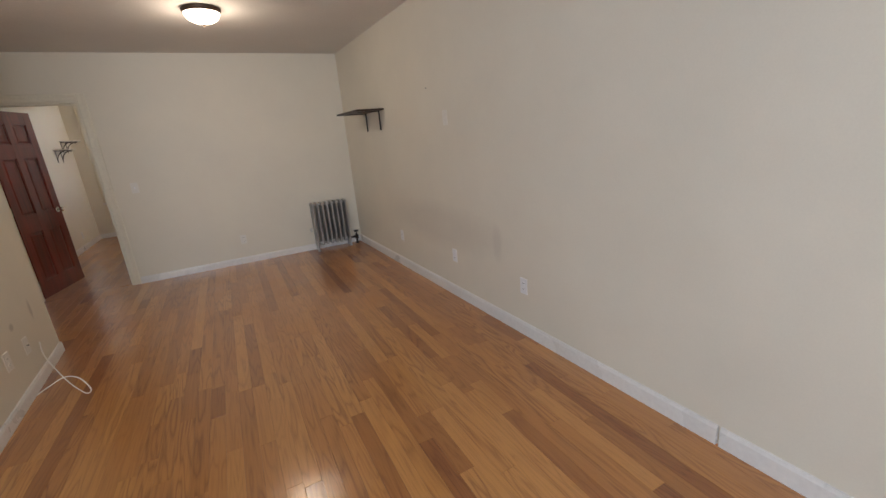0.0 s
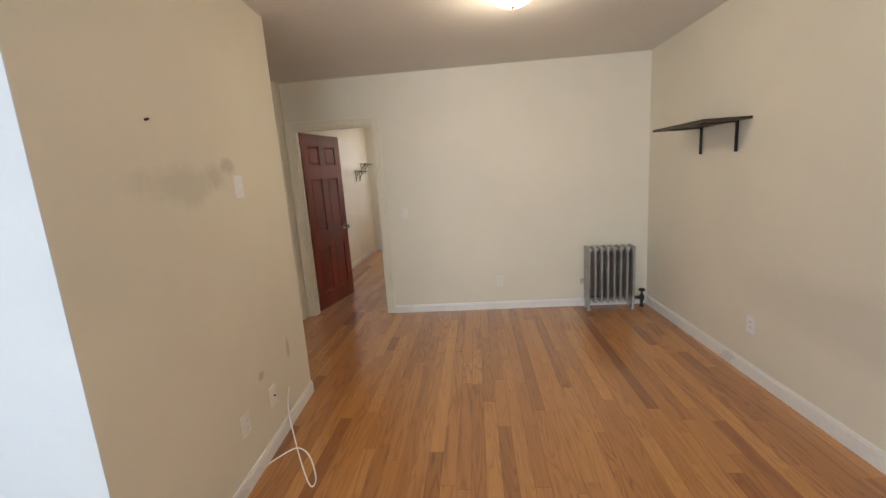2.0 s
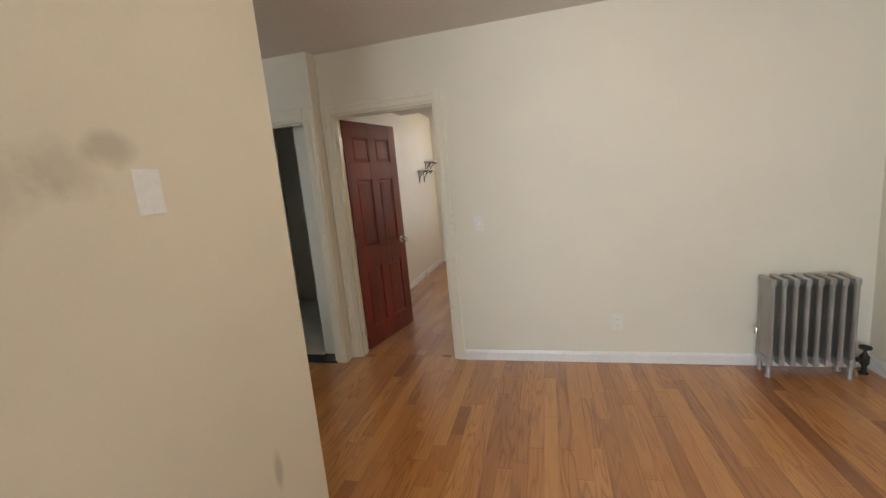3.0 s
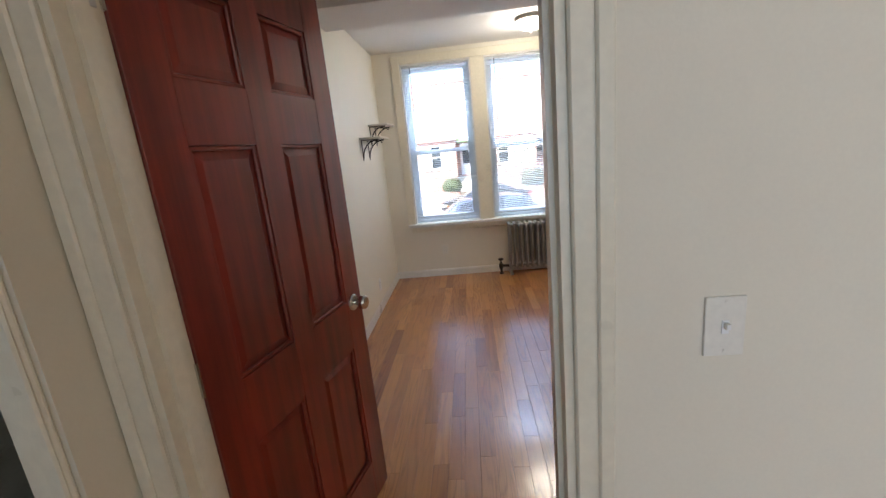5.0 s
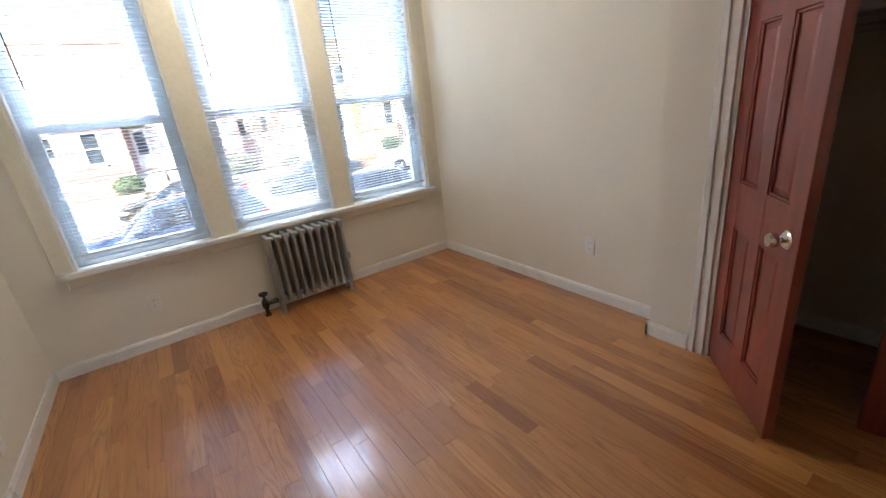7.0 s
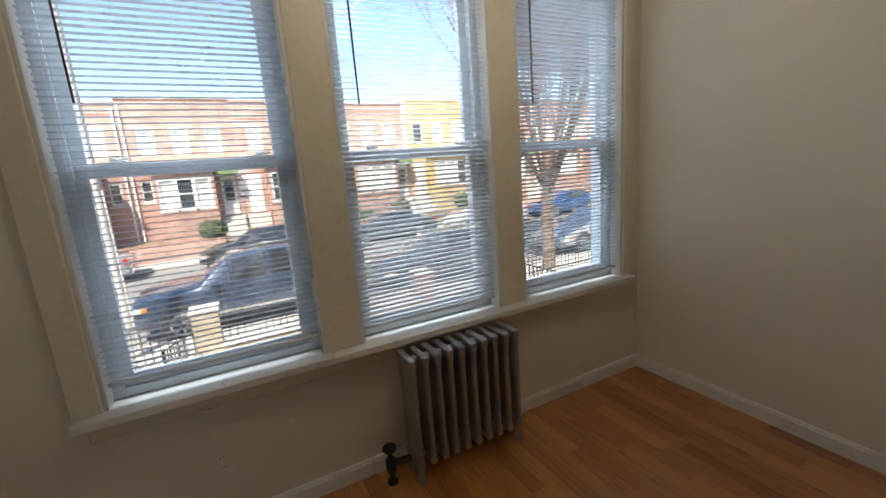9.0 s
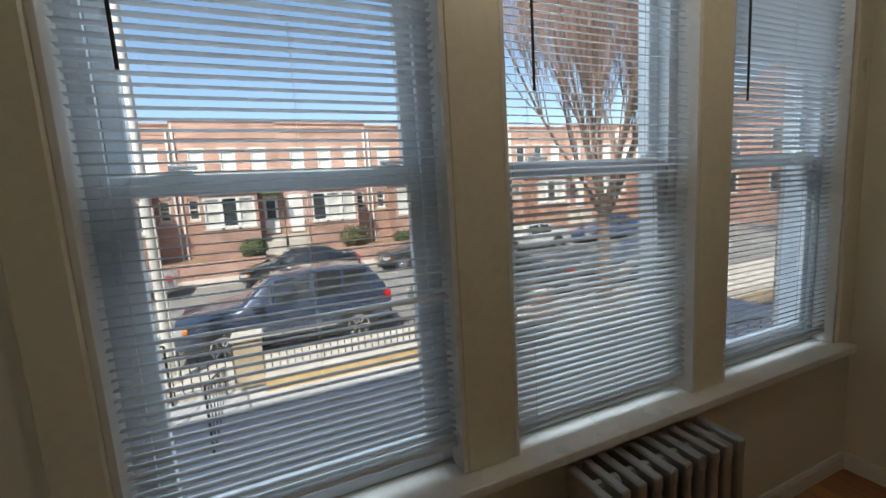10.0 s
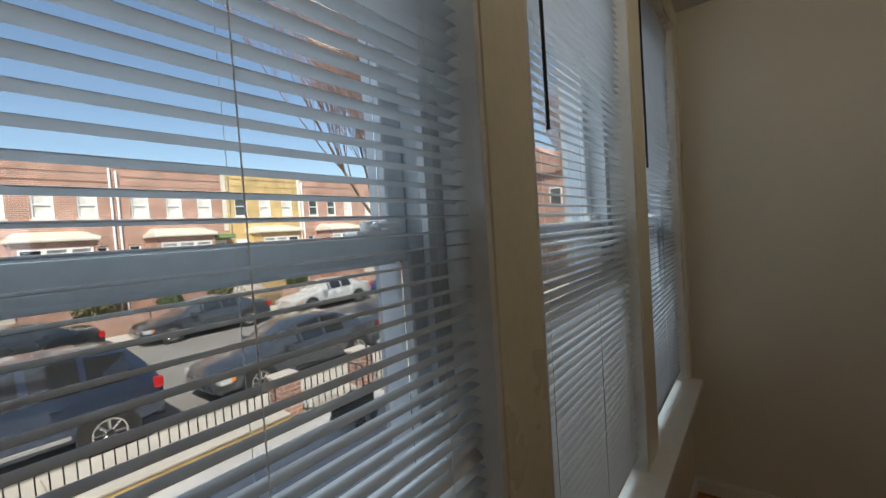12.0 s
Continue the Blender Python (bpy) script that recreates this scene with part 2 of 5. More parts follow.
def brick(name, c1, c2, mortar, axis="xz", w=0.21, h=0.075):
    m = bpy.data.materials.new(name)
    t, p = nodes_of(m)
    co = add(t, "ShaderNodeTexCoord")
    sep = add(t, "ShaderNodeSeparateXYZ")
    t.links.new(co.outputs["Object"], sep.inputs[0])
    sm = add(t, "ShaderNodeMath")
    sm.operation = "ADD"
    t.links.new(sep.outputs[0], sm.inputs[0])
    t.links.new(sep.outputs[1], sm.inputs[1])
    cb = add(t, "ShaderNodeCombineXYZ")
    t.links.new(sm.outputs[0], cb.inputs[0])
    t.links.new(sep.outputs[2], cb.inputs[1])
    bt = add(t, "ShaderNodeTexBrick", Scale=1.0)
    bt.inputs["Brick Width"].default_value, bt.inputs["Row Height"].default_value = w, h
    bt.inputs["Mortar Size"].default_value = 0.010
    bt.inputs["Color1"].default_value, bt.inputs["Color2"].default_value = (*c1, 1), (*c2, 1)
    bt.inputs["Mortar"].default_value = (*mortar, 1)
    t.links.new(cb.outputs[0], bt.inputs["Vector"])
    nz = add(t, "ShaderNodeTexNoise", Scale=0.8, Detail=6.0, Roughness=0.65)
    t.links.new(co.outputs["Object"], nz.inputs["Vector"])
    mr = add(t, "ShaderNodeMapRange", From_Min=0.3, From_Max=0.7, To_Min=0.70, To_Max=1.28)
    t.links.new(nz.outputs[0], mr.inputs[0])
    sc = add(t, "ShaderNodeVectorMath")
    sc.operation = "SCALE"
    t.links.new(bt.outputs["Color"], sc.inputs[0])
    t.links.new(mr.outputs[0], sc.inputs["Scale"])
    t.links.new(sc.outputs[0], p.inputs["Base Color"])
    p.inputs["Roughness"].default_value = 0.9
    b = add(t, "ShaderNodeBump", Strength=0.5, Distance=0.01)
    b.invert = True
    t.links.new(bt.outputs["Fac"], b.inputs["Height"])
    t.links.new(b.outputs[0], p.inputs["Normal"])
    return m


def glass(name, tint=(1, 1, 1), rough=0.0):
    m = bpy.data.materials.new(name)
    t, p = nodes_of(m)
    p.inputs["Base Color"].default_value = (*tint, 1)
    p.inputs["Transmission Weight"].default_value, p.inputs["Roughness"].default_value = 1.0, rough
    p.inputs["IOR"].default_value = 1.45
    return m


def glow(name, color, strength):
    m = bpy.data.materials.new(name)
    t, p = nodes_of(m)
    p.inputs["Base Color"].default_value = (0.9, 0.88, 0.82, 1)
    p.inputs["Emission Color"].default_value = (*color, 1)
    p.inputs["Emission Strength"].default_value = strength
    p.inputs["Roughness"].default_value = 0.35
    return m


PAINT = mat("cream_wall_paint", (0.78, 0.725, 0.60), 0.55, vary=0.03, bump=0.05, small=130, fine=0.015)
PAINT_PART = mat("cream_wall_paint_worn", (0.78, 0.725, 0.60), 0.55, vary=0.04, bump=0.05, small=130, fine=0.015)
PAINT_RIGHT = mat("cream_wall_paint_patched", (0.78, 0.725, 0.605), 0.55, vary=0.035, bump=0.05, small=130, fine=0.015)
PAINT_KITCHEN = mat("white_kitchen_paint", (0.71, 0.74, 0.76), 0.45, vary=0.03, bump=0.04, small=120, fine=0.015)
PAINT_BED = mat("pale_bedroom_paint", (0.81, 0.765, 0.655), 0.5, vary=0.03, bump=0.05, small=130, fine=0.015)
PAINT_BATH = mat("grey_green_bath_paint", (0.74, 0.75, 0.68), 0.4, vary=0.06, bump=0.04)
CEIL = mat("flat_ceiling_paint", (0.74, 0.71, 0.67), 0.8, vary=0.03, bump=0.05, small=90)
TRIM = mat("glossy_white_trim", (0.82, 0.80, 0.76), 0.3, vary=0.04, bump=0.03, small=40)
TRIM_CREAM = mat("cream_gloss_trim", (0.80, 0.745, 0.60), 0.33, vary=0.04, bump=0.03, small=40)
VINYL = mat("white_vinyl_frame", (0.72, 0.76, 0.80), 0.35, vary=0.03, bump=0.0)
FLOOR_WOOD = oak_floor("red_oak_floor", (0.250, 0.083, 0.020), (0.515, 0.218, 0.056))
SUBFLOOR = mat("dark_floor_joint", (0.24, 0.105, 0.034), 0.9)
DOOR_WOOD = stained("cherry_stained_door", (0.105, 0.010, 0.006), (0.30, 0.032, 0.016))
DOOR_RED = stained("red_stained_closet_door", (0.15, 0.020, 0.011), (0.30, 0.050, 0.028))
SHELF_DARK = wood("dark_brown_shelf_wood", (0.02, 0.011, 0.006), (0.05, 0.028, 0.016), 0.45, per_piece=False, coat=0.1)
PINE = wood("blond_pine_wood", (0.45, 0.25, 0.10), (0.66, 0.42, 0.20), 0.4, along="x", per_piece=False, coat=0.2)
SHELF_WHITE = mat("white_shelf_board", (0.72, 0.69, 0.62), 0.45, vary=0.05)
IRON = mat("black_wrought_iron", (0.022, 0.020, 0.019), 0.5, 0.6, bump=0.15)
SILVER = mat("silver_radiator_paint", (0.42, 0.415, 0.40), 0.38, 0.60, big=6, vary=0.16, bump=0.18, small=160)
BATH_RAD = mat("white_radiator_paint", (0.76, 0.76, 0.74), 0.45, 0.0, big=6, vary=0.12, bump=0.15)
VALVE = mat("dark_iron_valve", (0.06, 0.055, 0.05), 0.5, 0.7, bump=0.2)
STEEL = mat("satin_nickel", (0.62, 0.60, 0.56), 0.28, 1.0, vary=0.03, bump=0.0)
CHROME = mat("polished_chrome", (0.80, 0.80, 0.80), 0.1, 1.0, vary=0.02, bump=0.0)
BRONZE = mat("oil_rubbed_bronze", (0.10, 0.07, 0.05), 0.4, 0.9, vary=0.1)
NICKEL_RING = mat("brushed_nickel_ring", (0.42, 0.38, 0.33), 0.35, 0.9, vary=0.05)
PLATE = mat("ivory_plastic_plate", (0.80, 0.77, 0.69), 0.35, vary=0.02, bump=0.0)
PLATE_WHITE = mat("white_plastic_plate", (0.84, 0.84, 0.83), 0.35, vary=0.02, bump=0.0)
DARK = mat("dark_slot", (0.02, 0.02, 0.02), 0.6, bump=0)
CABLE = mat("white_cable_sheath", (0.80, 0.78, 0.72), 0.4, bump=0)
TILE = mat("grey_stone_tile", (0.30, 0.28, 0.265), 0.45, big=5, vary=0.22, bump=0.1)
TILE_BLACK = mat("black_border_tile", (0.018, 0.020, 0.021), 0.22, big=5, vary=0.2, bump=0.02)
BATH_FLOOR = mat("pale_vinyl_floor", (0.70, 0.68, 0.62), 0.4, big=3, vary=0.12)
RUBBER = mat("black_rubber_mat", (0.012, 0.012, 0.012), 0.85, bump=0.3)
LAMP_GLASS = glow("frosted_lamp_glass", (1.0, 0.86, 0.66), 1.5)
CLEAR = glass("window_glass", (0.97, 0.985, 0.985))
CUSHION = mat("white_cushion_cloth", (0.80, 0.80, 0.78), 0.85, bump=0.2, small=220)

SLAT = bpy.data.materials.new("white_blind_slat")
_t, _p = nodes_of(SLAT)
_p.inputs["Base Color"].default_value, _p.inputs["Roughness"].default_value = (0.68, 0.70, 0.72, 1), 0.4
_tr = add(_t, "ShaderNodeBsdfTranslucent", Color=(0.90, 0.91, 0.92, 1))
_mx = add(_t, "ShaderNodeMixShader", Fac=0.03)
_nz = add(_t, "ShaderNodeTexNoise", Scale=6.0, Detail=4.0)
_mr = add(_t, "ShaderNodeMapRange", From_Min=0.3, From_Max=0.7, To_Min=0.32, To_Max=0.5)
_t.links.new(_nz.outputs[0], _mr.inputs[0])
_t.links.new(_mr.outputs[0], _p.inputs["Roughness"])
_t.links.new(_p.outputs[0], _mx.inputs[1])
_t.links.new(_tr.outputs[0], _mx.inputs[2])
_t.links.new(_mx.outputs[0], _t.nodes["Material Output"].inputs[0])

SCREEN = bpy.data.materials.new("grey_insect_screen")
_t, _p = nodes_of(SCREEN)
_p.inputs["Base Color"].default_value, _p.inputs["Roughness"].default_value = (0.10, 0.10, 0.10, 1), 0.6
_tr = add(_t, "ShaderNodeBsdfTransparent")
_mx = add(_t, "ShaderNodeMixShader", Fac=0.18)
_t.links.new(_tr.outputs[0], _mx.inputs[1])
_t.links.new(_p.outputs[0], _mx.inputs[2])
_t.links.new(_mx.outputs[0], _t.nodes["Material Output"].inputs[0])

# outdoors
ASPHALT = mat("worn_asphalt", (0.22, 0.21, 0.195), 0.9, big=0.8, vary=0.15, bump=0.4, small=90, fine=0.15)
CONCRETE = mat("pale_concrete", (0.50, 0.465, 0.41), 0.85, big=1.2, vary=0.12, bump=0.2, fine=0.08)
YARD_CONC = mat("yard_concrete", (0.46, 0.465, 0.47), 0.85, big=1.0, vary=0.12, bump=0.2, fine=0.08)
SOIL = mat("bare_garden_soil", (0.22, 0.16, 0.09), 0.95, big=2, vary=0.3, bump=0.6, fine=0.2)
BRICK_RED = brick("red_house_brick", (0.41, 0.185, 0.125), (0.29, 0.125, 0.085), (0.58, 0.50, 0.43))
BRICK_TAN = brick("yellow_cream_brick", (0.60, 0.42, 0.17), (0.52, 0.36, 0.14), (0.52, 0.42, 0.25))
BRICK_PALE = brick("beige_pillar_brick", (0.52, 0.42, 0.26), (0.44, 0.34, 0.20), (0.50, 0.45, 0.36))
BRICK_OWN = brick("brown_house_brick", (0.28, 0.13, 0.08), (0.22, 0.10, 0.06), (0.35, 0.30, 0.25))
STONE = mat("pale_lintel_stone", (0.62, 0.58, 0.50), 0.7, vary=0.1)
WHITE_FRAME = mat("white_house_trim", (0.80, 0.80, 0.78), 0.5, vary=0.05)
AWNING = mat("green_awning", (0.16, 0.24, 0.10), 0.7)
DARK_GLASS = mat("dark_window_glass", (0.05, 0.06, 0.065), 0.06, 0.0, vary=0.1, bump=0, coat=0.5)
CURTAIN = mat("curtained_window_glass", (0.66, 0.66, 0.62), 0.12, vary=0.25, big=2.5, bump=0, coat=0.5)
ROOFING = mat("tar_roofing", (0.06, 0.055, 0.05), 0.9)
LEAF = mat("clipped_evergreen", (0.075, 0.10, 0.032), 0.7, big=4, vary=0.3, fine=0.2)
LEAF_DRY = mat("olive_evergreen", (0.12, 0.115, 0.045), 0.7, big=4, vary=0.3, fine=0.2)
BARK = mat("grey_brown_bark", (0.19, 0.135, 0.10), 0.9, big=6, vary=0.25, bump=0.6)
TWIG = mat("reddish_twigs", (0.24, 0.15, 0.115), 0.9, big=3, vary=0.2)
POLE = mat("weathered_grey_pole", (0.60, 0.59, 0.56), 0.7, big=3, vary=0.15, bump=0.2)
TYRE = mat("tyre_rubber", (0.018, 0.018, 0.018), 0.8, bump=0.1)
RIM = mat("alloy_rim", (0.62, 0.62, 0.62), 0.3, 0.9, vary=0.05, bump=0)
CAR_GLASS = mat("tinted_car_glass", (0.02, 0.022, 0.024), 0.04, 0.0, vary=0.05, bump=0, coat=1.0)
TAIL = mat("red_tail_lens", (0.50, 0.01, 0.012), 0.15, coat=1.0, bump=0)
AMBER = mat("amber_lens", (0.75, 0.22, 0.02), 0.15, coat=1.0, bump=0)
HEAD = mat("clear_head_lens", (0.70, 0.72, 0.74), 0.1, 0.3, coat=1.0, bump=0)
PAINTS = {c: mat(c + "_car_paint", v, 0.25, 0.35, big=2, vary=0.05, bump=0, coat=1.0, fine=0.02) for c, v in {
    "navy": (0.035, 0.052, 0.095), "black": (0.022, 0.028, 0.032), "charcoal": (0.07, 0.08, 0.095),
    "silver": (0.42, 0.43, 0.44), "white": (0.72, 0.72, 0.70), "blue": (0.03, 0.08, 0.24)}.items()}


# ---------- shaping ----------
def bx(bm, x0, y0, z0, x1, y1, z1, bev=0.0, seg=1):
    r = bmesh.ops.create_cube(bm, size=1.0, matrix=Matrix.LocRotScale(
        ((x0 + x1) / 2, (y0 + y1) / 2, (z0 + z1) / 2), None, (abs(x1 - x0), abs(y1 - y0), abs(z1 - z0))))
    if bev:
        vs = set(r["verts"])
        bmesh.ops.bevel(bm, geom=[e for e in bm.edges if e.verts[0] in vs and e.verts[1] in vs], offset=bev,
                        segments=seg, affect="EDGES", profile=0.7)
    return bm


def box(x0, y0, z0, x1, y1, z1, bev=0.0, seg=1):
    return bx(bmesh.new(), x0, y0, z0, x1, y1, z1, bev, seg)


def tube(bm, pts, r, n=8, r1=None, closed=False):
    """A round rod along points, tapering from r to r1."""
    pts = [Vector(p) for p in pts]
    r1 = r if r1 is None else r1
    rings = []
    side = None
    for i, p in enumerate(pts):
        d = (pts[min(i + 1, len(pts) - 1)] - pts[max(i - 1, 0)]).normalized()
        if side is None:
            side = d.orthogonal().normalized()
        side = (side - d * side.dot(d)).normalized()
        up = d.cross(side)
        rr = r + (r1 - r) * i / max(1, len(pts) - 1)
        rings.append([bm.verts.new(p + (side * math.cos(2 * math.pi * k / n) + up * math.sin(2 * math.pi * k / n)) * rr) for k in range(n)])
    for a, b in zip(rings, rings[1:]):
        for k in range(n):
            bm.faces.new((a[k], a[(k + 1) % n], b[(k + 1) % n], b[k]))
    bm.faces.new(rings[0][::-1])
    bm.faces.new(rings[-1])
    return bm


def lathe(bm, prof, n=24, at=(0, 0, 0)):
    """Turned about z: prof is (radius, height) from one end to the other."""
    o = Vector(at)
    rings = [[bm.verts.new(o + Vector((r * math.cos(2 * math.pi * k / n), r * math.sin(2 * math.pi * k / n), z))) for k in range(n)] for r, z in prof]
    for a, b in zip(rings, rings[1:]):
        for k in range(n):
            bm.faces.new((a[k], a[(k + 1) % n], b[(k + 1) % n], b[k]))
    bm.faces.new(rings[0][::-1])
    bm.faces.new(rings[-1])
    return bm


def mesh_of(name, bm, material, smooth=False):
    bmesh.ops.recalc_face_normals(bm, faces=bm.faces)
    me = bpy.data.meshes.new(name)
    bm.to_mesh(me)
    bm.free()
    me.materials.append(material)
    if smooth:
        me.shade_smooth()
        me.set_sharp_from_angle(angle=radians(35))
    return me


def part(name, bm, material, parent, label="", smooth=False, m=None):
    ob = new(name, mesh_of(name, bm, material, smooth))
    ob.parent = parent
    if m is not None:
        ob.matrix_basis = m
    return tagged(ob, label)


def thing(name, m, label, category, group="", kind=""):
    ob = new(name)
    ob.empty_display_size = 0.1
    ob.matrix_basis = m
    return tagged(ob, label, category, group, kind)


def solo(name, bm, material, label, category, group="", kind="", m=None, smooth=False):
    ob = new(name, mesh_of(name, bm, material, smooth))
    if m is not None:
        ob.matrix_basis = m
    return tagged(ob, label, category, group, kind)


def fixed(name, bm, material, label, category="wall"):
    return solo(name, bm, material, label, category, kind="structure")


def wall_x(y0, y1, x0, x1, z0, z1, holes=()):
    """A wall along x, y0 to y1 thick, with openings (x0, x1, z0, z1) right through it."""
    bm = bmesh.new()
    xs = sorted({x0, x1, *[h[0] for h in holes], *[h[1] for h in holes]})
    zs = sorted({z0, z1, *[h[2] for h in holes], *[h[3] for h in holes]})
    for a, b in zip(xs, xs[1:]):
        for c, d in zip(zs, zs[1:]):
            if not any(h[0] <= a and b <= h[1] and h[2] <= c and d <= h[3] for h in holes):
                bx(bm, a, y0, c, b, y1, d)
    bmesh.ops.remove_doubles(bm, verts=bm.verts, dist=1e-5)
    seen = {}
    for f in bm.faces:
        seen.setdefault(tuple(round(v, 4) for v in f.calc_center_median()), []).append(f)
    bmesh.ops.delete(bm, geom=[f for fs in seen.values() if len(fs) > 1 for f in fs], context="FACES_ONLY")
    return bm


def wall_y(x0, x1, y0, y1, z0, z1, holes=()):
    bm = wall_x(-x1, -x0, y0, y1, z0, z1, holes)
    bmesh.ops.rotate(bm, verts=bm.verts, matrix=Matrix.Rotation(radians(90), 3, "Z"))
    return bm


# ---------- the rooms ----------
XR, YF, YB = 2.495, 5.744, 5.86          # living room: right wall, far wall's two faces
XL, XBR, YW = -1.40, 1.66, 9.815         # bedroom: left wall, right wall, window wall
HL, HB = 2.515, 2.56                      # ceilings
XRW = lambda y: 2.505 + (5.744 - y) * 0.028     # right wall, slightly askew
YS = -2.40                               # back wall of the living room and kitchen
DX0, DX1, DH = -1.125, -0.262, 2.05      # bedroom doorway
BY, BX0, BX1 = 5.63, -2.16, -1.295        # bathroom wall's face and its doorway
CX, CY0, CY1 = 1.495, 6.17, 7.345         # closet front and its doorway
WIN = [(-1.105, -0.333), (-0.180, 0.585), (0.737, 1.508)]
WZ0, WZ1 = 0.655, 2.43

smudge(PAINT_PART, [((-0.5, 3.42, 1.60), (0.3, 0.10, 0.055), 0.36, 1.6), ((-0.5, 3.30, 1.555), (0.3, 0.09, 0.09), 0.26, 1.8), ((-0.5, 3.05, 1.52), (0.3, 0.30, 0.10), 0.20, 2.2),
                    ((-0.5, 3.79, 0.47), (0.3, 0.03, 0.09), 0.4, 0.5), ((-0.5, 3.42, 0.47), (0.3, 0.04, 0.03), 0.4, 0.5)], (0.24, 0.20, 0.15))
smudge(PAINT_RIGHT, [((2.575, 3.30, 0.62), (0.3, 1.15, 0.24), 0.20, 0.35), ((2.6, 2.40, 0.62), (0.3, 0.07, 0.17), 0.16, 0.7)], (0.40, 0.33, 0.28))

bm = box(0, YS, -0.05, 0.15, YF, HL + 0.1)
for v in bm.verts:
    v.co.x += XRW(v.co.y)
fixed("wall_living_right", bm, PAINT_RIGHT, "cream painted living room wall with faint patched area")
fixed("wall_living_far", wall_x(YF, YB, -1.20, XR + 0.16, -0.05, HL + 0.1, [(DX0, DX1, -0.05, DH)]), PAINT, "cream painted wall with doorway to the bedroom")
fixed("wall_bathroom", wall_x(BY, BY + 0.12, -3.10, -1.203, -0.05, HL + 0.1, [(BX0, BX1, -0.05, 2.03)]), PAINT, "cream painted hall wall with bathroom doorway")
bm = bmesh.new()
base = [(-0.402, 2.445), (-0.497, 4.085), (-1.165, 4.085), (-1.165, 2.445)]
lo = [bm.verts.new((x, y, -0.05)) for x, y in base]
hi = [bm.verts.new((x, y, HL + 0.1)) for x, y in base]
for i in range(4):
    bm.faces.new((lo[i], lo[(i + 1) % 4], hi[(i + 1) % 4], hi[i]))
bm.faces.new(hi), bm.faces.new(lo[::-1])
part_wall = fixed("wall_partition", bm, PAINT_PART, "cream partition wall with smudges beside the living room")
fixed("wall_kitchen_face", box(-1.165, 2.439, -0.05, -0.402, 2.445, HL + 0.1), PAINT_KITCHEN, "white painted end of the partition facing the kitchen")
fixed("wall_hall_left", box(-3.25, 2.3, -0.05, -3.10, BY, HL + 0.1), PAINT, "cream hall wall")
fixed("wall_kitchen_left", box(-3.25, YS, -0.05, -3.10, 2.3, HL + 0.1), PAINT_KITCHEN, "white kitchen wall")
fixed("wall_back", wall_x(YS - 0.2, YS, -3.25, 2.90, -0.05, HL + 0.1, [(-1.6, 1.0, 0.8, 2.3)]), PAINT_KITCHEN, "white wall with the kitchen window")
fixed("ceiling_living", box(-3.25, YS - 0.2, HL, 2.80, YF, HL + 0.1), CEIL, "flat painted living room ceiling", "ceiling")
# bedroom and closet
fixed("wall_bedroom_left", box(XL - 0.15, YB, -0.05, XL, YW, HB + 0.1), PAINT_BED, "pale painted bedroom wall with small shelves")
fixed("wall_bedroom_right", box(XBR, CY1 + 0.293, -0.05, XBR + 0.12, YW, HB + 0.1), PAINT_BED, "pale painted bedroom wall")
fixed("wall_closet_front", wall_y(CX, CX + 0.10, YB, CY1 + 0.29, -0.05, HB + 0.1, [(CY0, CY1, -0.05, 2.04)]), PAINT_BED, "pale wall round the closet doorway")
fixed("wall_closet_side", box(CX + 0.10, CY1 + 0.19, -0.05, 2.13, CY1 + 0.29, HB + 0.1), PAINT_BED, "pale side wall of the closet")
fixed("wall_closet_back", box(2.13, YB, -0.05, 2.23, CY1 + 0.29, HB + 0.1), PAINT_BED, "pale closet back wall")
fixed("wall_window", wall_x(YW, YW + 0.24, XL - 0.15, XBR + 0.12, -0.05, HB + 0.1, [(a, b, WZ0, WZ1) for a, b in WIN]), PAINT_BED, "cream window wall with three openings")
fixed("ceiling_bedroom", box(XL - 0.15, YB, HB, 2.23, YW, HB + 0.1), CEIL, "flat painted bedroom ceiling", "ceiling")
fixed("ceiling_beam", box(XL, 7.80, 2.40, XBR, 8.27, HB), CEIL, "painted soffit beam across the bedroom ceiling", "beam")
# bathroom
fixed("wall_bath_left", box(-3.40, BY + 0.12, -0.05, -3.28, 7.6, HL), PAINT_BATH, "grey-green bathroom wall")
fixed("wall_bath_back", box(-3.28, 7.48, -0.05, XL - 0.15, 7.6, HL), PAINT_BATH, "grey-green bathroom wall")
fixed("wall_bath_jog", box(-1.29, BY + 0.12, -0.05, -1.203, YB, HL + 0.1), PAINT, "cream wall jog beside the bedroom door")
fixed("wall_bath_stub", box(-2.42, BY + 0.12, -0.05, -2.225, YB, HL), PAINT_KITCHEN, "white bathroom wall return beside the doorway")
fixed("ceiling_bath", box(-3.40, BY + 0.12, HL, XL - 0.15, 7.6, HL + 0.1), CEIL, "painted bathroom ceiling", "ceiling")
fixed("floor_bath", box(-3.40, BY + 0.10, -0.06, XL - 0.15, 7.6, 0.004), BATH_FLOOR, "pale worn vinyl bathroom floor", "floor")
fixed("threshold_bath", box(BX0, BY - 0.02, -0.02, BX1, BY + 0.12, 0.012, 0.004), TILE_BLACK, "black stone bathroom threshold", "threshold")

# kitchen floor: grey tiles inside a black border
kfloor = fixed("floor_kitchen", box(-3.25, YS, -0.06, -0.40, 2.44, -0.004), TILE, "grey stone kitchen floor with black border tiles", "floor")
fixed("subfloor", box(-3.25, YS, -0.12, 2.85, YW, -0.03), SUBFLOOR, "dark boards below the floor strips", "floor")

# baseboards, each with a rounded top
BBH, BBT = 0.082, 0.014


